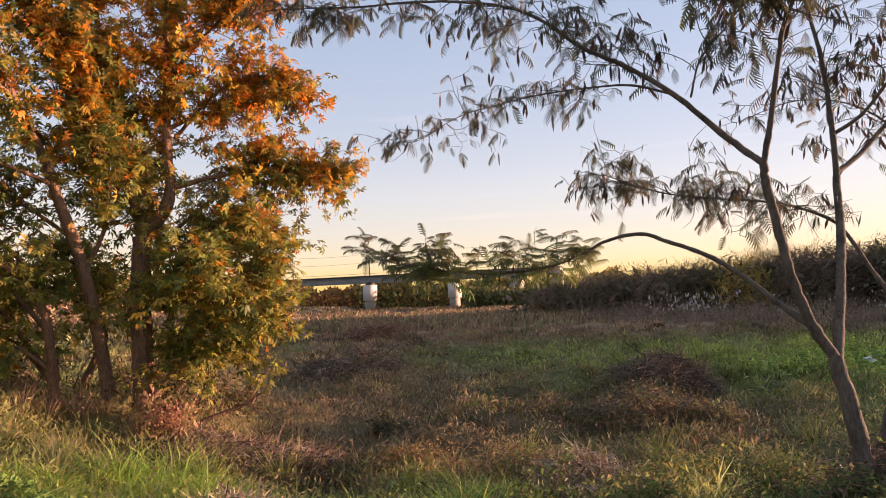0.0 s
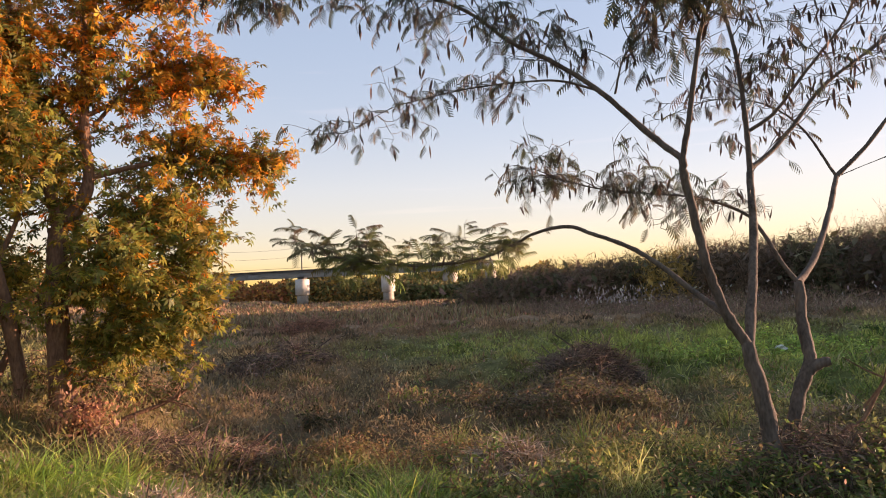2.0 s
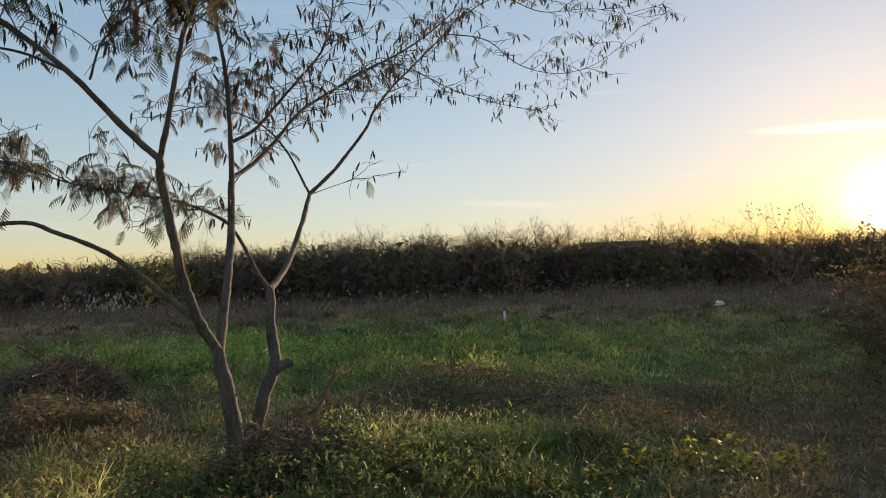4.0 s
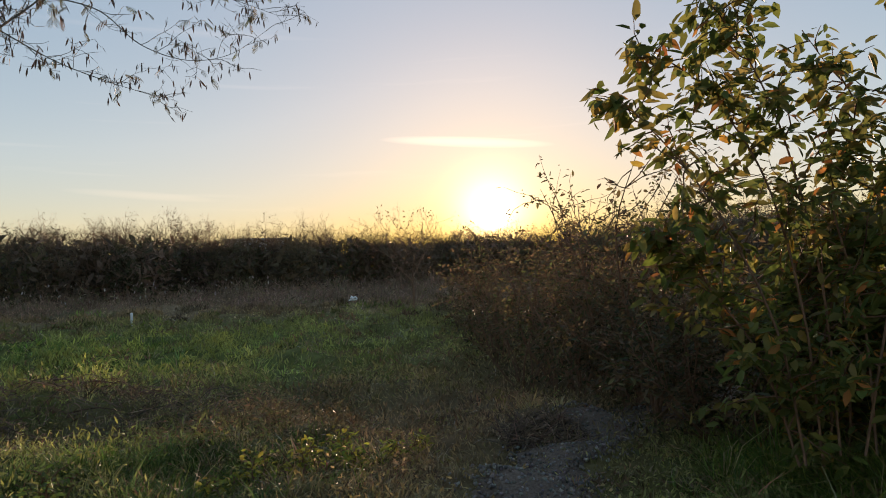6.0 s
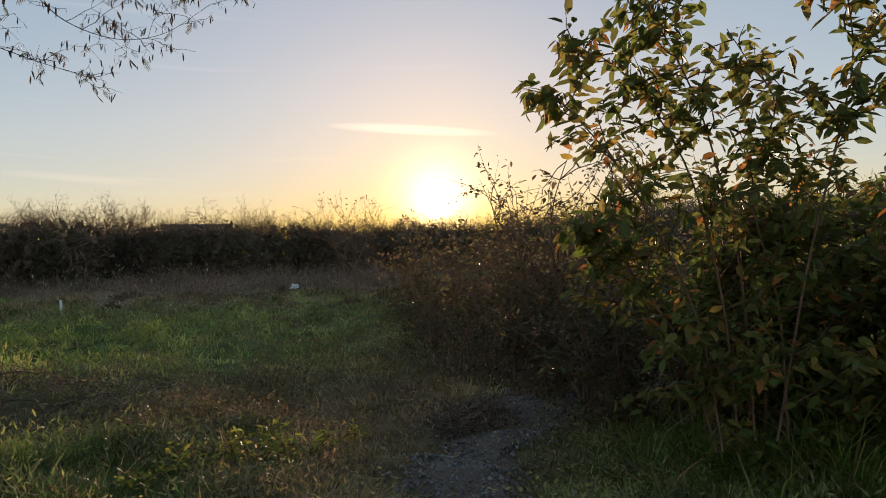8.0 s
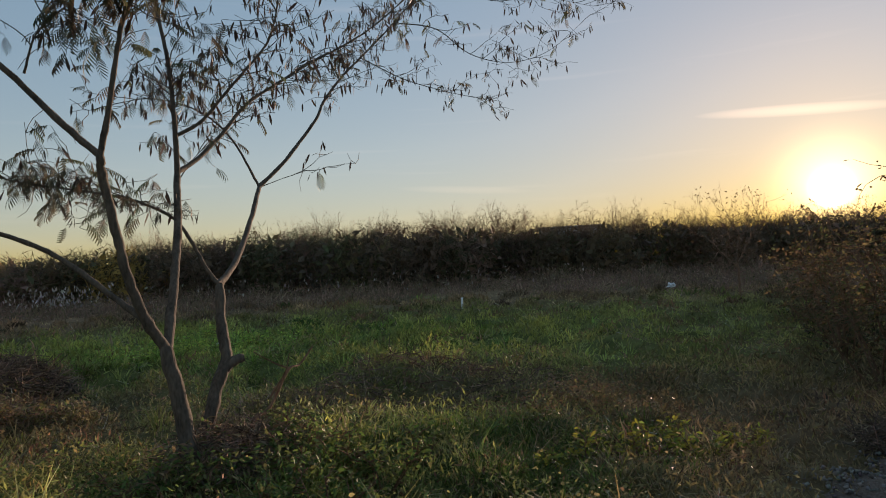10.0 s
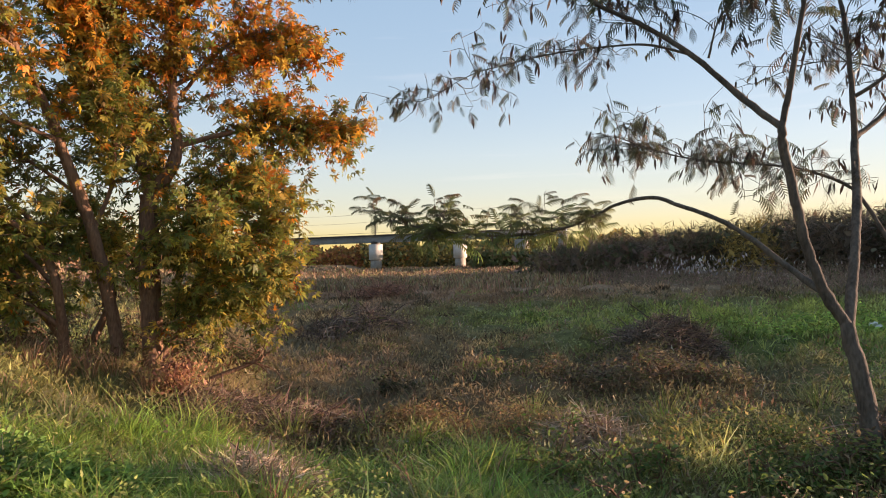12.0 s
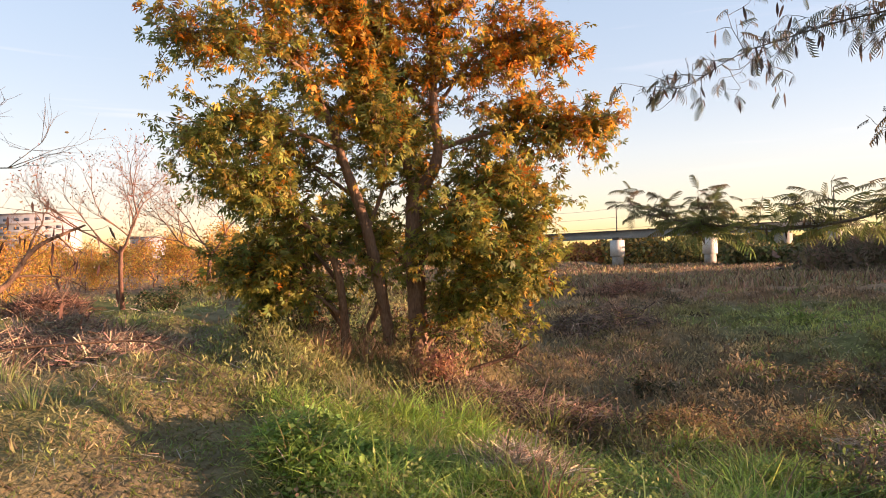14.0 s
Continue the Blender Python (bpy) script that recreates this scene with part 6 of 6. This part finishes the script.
def brush_heap(x, y, wide, tall, count, seed, label, palette, long=0.6, thick=0.006, name="brush_heap"):
    """A heap of thin dead sticks, arched over one another."""
    g = np.random.default_rng(seed)
    base = np.array(on_land(x, y))
    ob = thing(name, base, label, "brush")
    pick_tone, sticks, tones = pick(g, palette, count, 0.3), [], []
    for k in range(count):
        a, q = g.uniform(0, 6.28), math.sqrt(g.uniform(0, 1))
        px, py = x + wide * q * math.cos(a), y + wide * q * math.sin(a)
        z = float(height(px, py)) + tall * (1 - q * q) * g.uniform(0, 1)
        d = unit(g.normal(size=3) * (1, 1, 0.5))
        l = long * g.uniform(0.3, 1.1)
        mid = np.array((px, py, z + 0.03 + 0.08 * l))
        bit = tube(spline([mid - d * l / 2 - (0, 0, 0.08 * l), mid + g.normal(size=3) * 0.07 * l, mid + d * l / 2 - (0, 0, 0.1 * l)], 2), thick * g.uniform(0.35, 1.1), thick * 0.3, 3)
        sticks.append((*bit, np.repeat(pick_tone[k:k + 1], len(bit[0]), 0)))
    part("brushwood", join(sticks), M_DRY, ob)
    tagged(ob.children[0], kind="stuff")
    # withered leaves and stalks that fill the heap
    n = count * 3
    a, q = g.uniform(0, 6.28, n), np.sqrt(g.uniform(0, 1, n)) * 1.1
    px, py = x + wide * q * np.cos(a), y + wide * q * np.sin(a)
    pos = np.stack([px, py, height(px, py) + tall * (1 - q * q).clip(0, 1) * g.uniform(0.1, 1.0, n) + 0.02], 1)
    rot = frames(unit(g.normal(size=(n, 3)) * (1, 1, 0.6)), unit(g.normal(size=(n, 3)) + (0, 0, 0.6)))
    reach = math.hypot(x, y)
    strip = np.stack([(0.004 + 0.0008 * reach) * g.uniform(0.6, 1.5, n), (0.1 + 0.012 * reach) * g.uniform(0.5, 1.5, n), np.full(n, 0.1)], 1)
    geo = strew(*STRAW_BIT, pos, rot, strip, pick(g, palette, n, 0.35))
    tagged(part("withered_growth", geo, M_DRY, ob), kind="stuff")
    for k in range(10):
        a, q = g.uniform(0, 6.28), 0.7 * math.sqrt(g.uniform(0, 1))
        px, py = x + wide * q * math.cos(a), y + wide * q * math.sin(a)
        mid = np.array((px, py, float(height(px, py)) + tall * (1 - q * q) * 0.8 + 0.04))
        d = unit(g.normal(size=3) * (1, 1, 0.3))
        l = long * g.uniform(0.9, 1.6)
        bit = tube(spline([mid - d * l / 2 - (0, 0, 0.1 * l), mid + g.normal(size=3) * 0.03, mid + d * l / 2 - (0, 0, 0.1 * l)], 4), thick * 1.1, thick * 0.5, 5)
        part("stick", (*bit, np.repeat(pick_tone[k:k + 1], len(bit[0]), 0)), M_DRY, ob)
    return ob


DEADWOOD = [(0.2, 0.13, 0.09), (0.28, 0.19, 0.13), (0.13, 0.09, 0.065)]
PINKISH = [(0.32, 0.19, 0.14), (0.38, 0.26, 0.18), (0.22, 0.13, 0.09), (0.38, 0.3, 0.19)]
GREYISH = [(0.46, 0.34, 0.23), (0.34, 0.23, 0.15), (0.56, 0.43, 0.3)]
brush_heap(3.9, 12.9, 0.95, 0.2, 900, 201, "dark heap of cut brushwood in the meadow", DEADWOOD, 0.9, 0.011)
brush_heap(2.4, 10.2, 1.5, 0.15, 200, 202, "low bank of dead brown stalks", DEADWOOD, 0.6, 0.008)
brush_heap(-1.7, 7.0, 0.9, 0.3, 600, 203, "heap of dead brown stems beside the tree", DEADWOOD + PINKISH[:1], 0.5, 0.006)
brush_heap(-6.9, 5.6, 1.5, 0.26, 2600, 204, "pile of pinkish dry stalks beside the path", PINKISH, 0.42, 0.0036)
brush_heap(1.15, 5.9, 0.45, 0.2, 420, 205, "small heap of grey dead grass", GREYISH, 0.4, 0.004)
brush_heap(-1.2, 4.25, 0.35, 0.14, 420, 206, "small heap of grey dry stalks", GREYISH, 0.35, 0.003)
brush_heap(-2.5, 17.6, 1.6, 0.4, 500, 207, "dark heap of dead stems in the meadow", DEADWOOD, 0.9, 0.012)
brush_heap(7.2, 6.9, 2.2, 0.2, 500, 208, "low bank of dead reddish stems", DEADWOOD + PINKISH[2:3], 0.6, 0.008)
brush_heap(3.15, 4.72, 0.62, 0.46, 800, 209, "dead sticks round the foot of the silk tree", DEADWOOD, 0.45, 0.004)
brush_heap(-3.2, 33.0, 1.8, 0.6, 400, 210, "clump of tall red-brown dead stems", [(0.35, 0.17, 0.1), (0.28, 0.14, 0.09)], 1.3, 0.02)
brush_heap(-13.2, 11.2, 0.8, 0.35, 500, 212, "dark red-brown heap of dead weeds", [(0.26, 0.14, 0.09), (0.18, 0.1, 0.07)], 0.6, 0.008)
brush_heap(7.15, 1.05, 0.4, 0.18, 260, 211, "small dark heap of litter beside the gravel", DEADWOOD, 0.4, 0.006)


def build_dead_branch():
    ob = thing("dead_branch", (3.05, 4.75, 0.0), "dead forked branch leaning out of the weeds", "branch")
    part("bough", tube(spline([(3.2, 4.76, 0.1), (3.33, 4.78, 0.36), (3.5, 4.82, 0.42), (3.68, 4.80, 0.7), (3.82, 4.84, 0.72), (3.97, 4.84, 0.86)], 4), 0.02, 0.006, 7), M_BARK_BROWN, ob, smooth=True)
    part("side_twig", tube(spline([(3.72, 4.82, 0.7), (3.62, 4.91, 0.76), (3.47, 4.96, 0.86)], 5), 0.01, 0.003, 5), M_BARK_BROWN, ob)
    part("side_twig", tube(spline([(3.5, 4.80, 0.51), (3.58, 4.7, 0.7), (3.6, 4.66, 0.85)], 5), 0.01, 0.003, 5), M_BARK_BROWN, ob)
    lo = thing("fallen_branch", on_land(-5.2, 4.6), "long thin fallen branch lying across the grass", "branch")
    pts = [(-6.3, 4.0, 0.12), (-5.75, 4.34, 0.2), (-5.2, 4.6, 0.28), (-4.65, 4.85, 0.24), (-4.1, 4.75, 0.12), (-3.7, 4.6, 0.06)]
    part("bough", tube(spline([(px, py, float(height(px, py)) + pz) for px, py, pz in pts], 6), 0.014, 0.005, 6), M_BARK_BROWN, lo, smooth=True)
    part("side_twig", tube(spline([(px, py, float(height(px, py)) + pz) for px, py, pz in [(-4.65, 4.85, 0.24), (-4.2, 4.5, 0.15), (-3.9, 4.1, 0.06)]], 5), 0.007, 0.003, 5), M_BARK_BROWN, lo)


build_dead_branch()


def build_dead_bough():
    base = on_land(-2.55, 7.55)
    ob = thing("dead_bough", base, "dark dead bough lying out from the foot of the tree", "branch")
    b = np.array(base)
    part("bough", tube(spline([b + (-0.25, -0.1, 0.05), b + (0.05, 0.0, 0.16), b + (0.35, 0.12, 0.26), b + (0.62, 0.2, 0.42)], 5), 0.032, 0.012, 7), M_BARK_BROWN, ob, smooth=True)
    for way in ((0.2, 0.1, 0.3), (0.3, -0.15, -0.1), (0.15, 0.2, 0.36), (0.34, 0.02, -0.2)):
        s = b + (0.35 + 0.5 * way[1], 0.12, 0.27)
        part("side_twig", tube(spline([s, s + np.array(way) * 0.6 + (0, 0, 0.05), s + np.array(way)], 4), 0.011, 0.004, 5), M_BARK_BROWN, ob)


build_dead_bough()


def build_leaning_branch():
    """A broken leaning branch that still carries a few dry pods."""
    g = np.random.default_rng(216)
    boughs = [
        ("bough", 0.04, 0.009, [(-6.01, 3.16, 0.93), (-5.8, 3.71, 1.14), (-5.56, 4.22, 1.38), (-5.52, 4.43, 1.64), (-5.52, 4.59, 1.76), (-5.48, 4.78, 1.85), (-5.44, 4.97, 1.93)]),
        ("side_twig", 0.012, 0.003, [(-5.67, 4.4, 1.48), (-5.61, 4.66, 1.48), (-5.57, 4.89, 1.44), (-5.54, 5.1, 1.32)]),
        ("side_twig", 0.011, 0.003, [(-5.52, 4.43, 1.64), (-5.56, 4.54, 1.82), (-5.59, 4.65, 1.94), (-5.66, 4.72, 2.1)]),
        ("side_twig", 0.009, 0.003, [(-5.48, 4.7, 1.83), (-5.49, 4.85, 1.72), (-5.53, 4.95, 1.56)]),
    ]
    foot = np.array(boughs[0][3][0])
    ground_foot = (foot[0] - 0.25, foot[1] - 0.1, float(height(foot[0] - 0.25, foot[1] - 0.1)) - 0.05)
    boughs[0][3].insert(0, ground_foot)
    ob = thing("leaning_branch", ground_foot, "leaning dead branch with dark dry pods hanging from it", "branch")
    pos = []
    for name, r0, r1, pts in boughs:
        line = spline(pts, 7)
        part(name, tube(line, r0, r1, 8, 0.06, g), M_BARK_BROWN, ob, smooth=True)
        for _ in range(9):
            i = g.integers(len(line) // 3, len(line) - 1)
            d, q = unit(g.normal(size=3) + (0, 0, 0.2)), [line[i]]
            for _ in range(4):
                d = unit(d + 0.25 * g.normal(size=3))
                q.append(q[-1] + d * g.uniform(0.05, 0.11))
            part("twig", tube(np.array(q), 0.0045, 0.0018, 4), M_BARK_BROWN, ob)
            if g.uniform() < 0.75:
                pos.append(q[-1])
    pos = np.array(pos)
    n = len(pos)
    rot = frames(unit(np.array((0, 0, -1.0)) + 0.15 * g.normal(size=(n, 3))), g.normal(size=(n, 3)))
    tagged(part("pod_growth", strew(*POD, pos, rot, g.uniform(0.09, 0.18, n), pick(g, [(0.1, 0.05, 0.04), (0.15, 0.07, 0.05)], n)), M_DRY, ob, "dark hanging dry pods"), kind="stuff")


build_leaning_branch()


def build_dry_clump():
    """The reddish withered creeper at the foot of the autumn tree."""
    g = np.random.default_rng(221)
    ob = thing("withered_creeper", on_land(-2.72, 6.95), "withered red-brown creeper over a low stump", "shrub")
    st = spline([on_land(-2.75, 7.0, 0.1), np.array(on_land(-2.72, 6.98)) + (0, 0, 0.3)], 4)
    part("stump", tube(st, 0.13, 0.1, 10, 0.06, g), M_BARK_RED, ob, smooth=True)
    n = 900
    pos = np.array(on_land(-2.7, 6.85)) + g.normal(size=(n, 3)) * (0.13, 0.1, 0.1) + (0, 0, 0.2)
    rot = frames(g.normal(size=(n, 3)) - (0, 0, 0.6), g.normal(size=(n, 3)))
    tagged(part("foliage", strew(*BROAD, pos, rot, g.uniform(0.02, 0.05, n), pick(g, [(0.4, 0.2, 0.13), (0.25, 0.12, 0.08), (0.5, 0.3, 0.14)], n)), M_LEAF, ob), kind="stuff")


build_dry_clump()


# ---- small pale things in the meadow and far away ----
def scrap(name, x, y, z, size, seed, label):
    """A crumpled piece of white plastic."""
    g = np.random.default_rng(seed)
    bm = bmesh.new()
    bmesh.ops.create_icosphere(bm, subdivisions=2, radius=size)
    for v in bm.verts:
        v.co *= 1 + 0.35 * g.normal()
        v.co.z *= 0.7
    me = bpy.data.meshes.new(name)
    bm.to_mesh(me)
    bm.free()
    me.materials.append(M_PLASTIC)
    ob = new(name, me)
    ob.location = (x, y, z)
    return tagged(ob, label, "litter")


scrap("plastic_bag", 9.1, 15.2, float(height(9.1, 15.2)) + 0.22, 0.11, 1, "crumpled white plastic bag caught in the weeds")
scrap("plastic_scrap", 30.8, 13.7, float(height(30.8, 13.7)) + 0.4, 0.16, 2, "white plastic scrap lying on the weeds")
marker = thing("marker_post", on_land(21.9, 18.6), "short white marker post in the meadow", "post")
part("post", box(21.9, 18.6, float(height(21.9, 18.6)) + 0.25, 0.06, 0.06, 0.6), M_PLASTIC, marker)


def build_shelter():
    x, y = polar(-47.3, 62)
    ob = thing("shelter", (x, y, -0.3), "low shelter with a pale flat roof", "shelter")
    turn = radians(40)
    z = float(height(x, y))
    part("roof", box(x, y, z + 1.15, 3.2, 1.6, 0.18, turn), M_FACADE, ob)
    for u, v in ((-1.4, -0.6), (1.4, -0.6), (-1.4, 0.6), (1.4, 0.6)):
        part("post", box(x + u * math.cos(turn) - v * math.sin(turn), y + u * math.sin(turn) + v * math.cos(turn), z + 0.5, 0.1, 0.1, 1.2, turn), M_STEEL, ob)
    wx, wy = polar(-49, 58)
    # Made-up posts and rails that stand in for a brown strip of road.
    fence = thing("fence", (wx, wy, 0), "long low wooden rails standing in for a brown road strip", "fence")
    for k in range(14):
        u = -13 + 2.0 * k
        px, py = wx + u * math.cos(turn), wy + u * math.sin(turn)
        part("fence_post", box(px, py, float(height(px, py)) + 0.4, 0.1, 0.1, 0.9, turn), M_BARK_GREY, fence)
    part("rail", box(wx, wy, float(height(wx, wy)) + 0.75, 27, 0.06, 0.12, turn), M_BARK_GREY, fence)
    part("rail", box(wx, wy, float(height(wx, wy)) + 0.4, 27, 0.06, 0.1, turn), M_BARK_GREY, fence)


build_shelter()


# ---- taller grass tufts that stand out of the meadow ----
def grass_tuft(x, y, tall, count, seed, palette, label):
    g = np.random.default_rng(seed)
    base = np.array(on_land(x, y, 0.03))
    ob = thing("grass_tuft", base, label, "grass", "tall grass tufts")
    away = g.normal(size=(count, 3)) * (1, 1, 0)
    up = unit(np.array((0, 0, 1.0)) + 0.28 * away)
    long = tall * g.uniform(0.5, 1.15, count)
    pos = base + away * 0.06
    size = np.stack([0.007 * g.uniform(0.7, 1.4, count), long, long], 1)
    geo = strew(*BLADE, pos, frames(up, unit(away + 0.3 * g.normal(size=(count, 3)))), size, pick(g, palette, count))
    tagged(part("tuft_growth", geo, M_GRASS, ob), kind="stuff")


YELLOWISH = [(0.3, 0.33, 0.08), (0.24, 0.3, 0.07), (0.36, 0.35, 0.12)]
for k, (x, y, tall) in enumerate(((0.82, 7.5, 0.45), (1.45, 7.2, 0.5), (1.15, 7.0, 0.36), (-0.75, 6.4, 0.4), (2.05, 6.9, 0.42), (-1.45, 6.2, 0.42), (3.9, 7.6, 0.4), (0.1, 5.6, 0.34), (2.9, 6.3, 0.4), (5.6, 5.2, 0.35), (-0.3, 5.1, 0.34), (-2.0, 5.9, 0.4))):
    grass_tuft(x, y, tall, 70, 300 + k, YELLOWISH, "tuft of tall yellow-green grass")
for k, (x, y, tall) in enumerate(((-5.0, 3.8, 0.35), (-4.4, 6.4, 0.4), (-3.6, 5.6, 0.4), (-2.9, 5.2, 0.35), (-5.6, 5.0, 0.35), (-2.4, 6.3, 0.45), (-3.3, 6.5, 0.4), (-4.0, 3.2, 0.3), (-3.9, 5.9, 0.34), (-3.1, 5.7, 0.36), (-5.0, 7.2, 0.36), (-4.5, 4.2, 0.24), (-5.4, 5.9, 0.34), (-6.6, 7.0, 0.36), (-2.7, 5.6, 0.36), (-3.6, 3.5, 0.22), (-4.6, 2.9, 0.24), (-6.2, 4.7, 0.3), (-8.6, 8.6, 0.4), (-7.8, 7.2, 0.36))):
    grass_tuft(x, y, tall * 0.8, 70, 330 + k, [(0.34, 0.29, 0.15), (0.27, 0.29, 0.11), (0.2, 0.26, 0.08)], "tuft of drying pale grass")
for k, (x, y, tall) in enumerate(((-3.55, 6.85, 0.4), (-3.75, 6.7, 0.36), (-3.35, 6.95, 0.34), (-3.95, 6.6, 0.34), (-4.3, 6.9, 0.36), (-2.95, 6.75, 0.3))):
    grass_tuft(x, y, tall, 80, 360 + k, [(0.42, 0.24, 0.15), (0.36, 0.24, 0.13), (0.45, 0.33, 0.19)], "tuft of reddish dry grass at the foot of the tree")
for k, (x, y) in enumerate(((-1.3, 3.75), (-1.18, 3.68), (-1.42, 3.7), (-1.05, 3.78))):
    grass_tuft(x, y, 0.17, 110, 380 + k, [(0.34, 0.48, 0.09), (0.42, 0.5, 0.12), (0.28, 0.42, 0.08)], "dense upright tuft of fresh bright green grass")
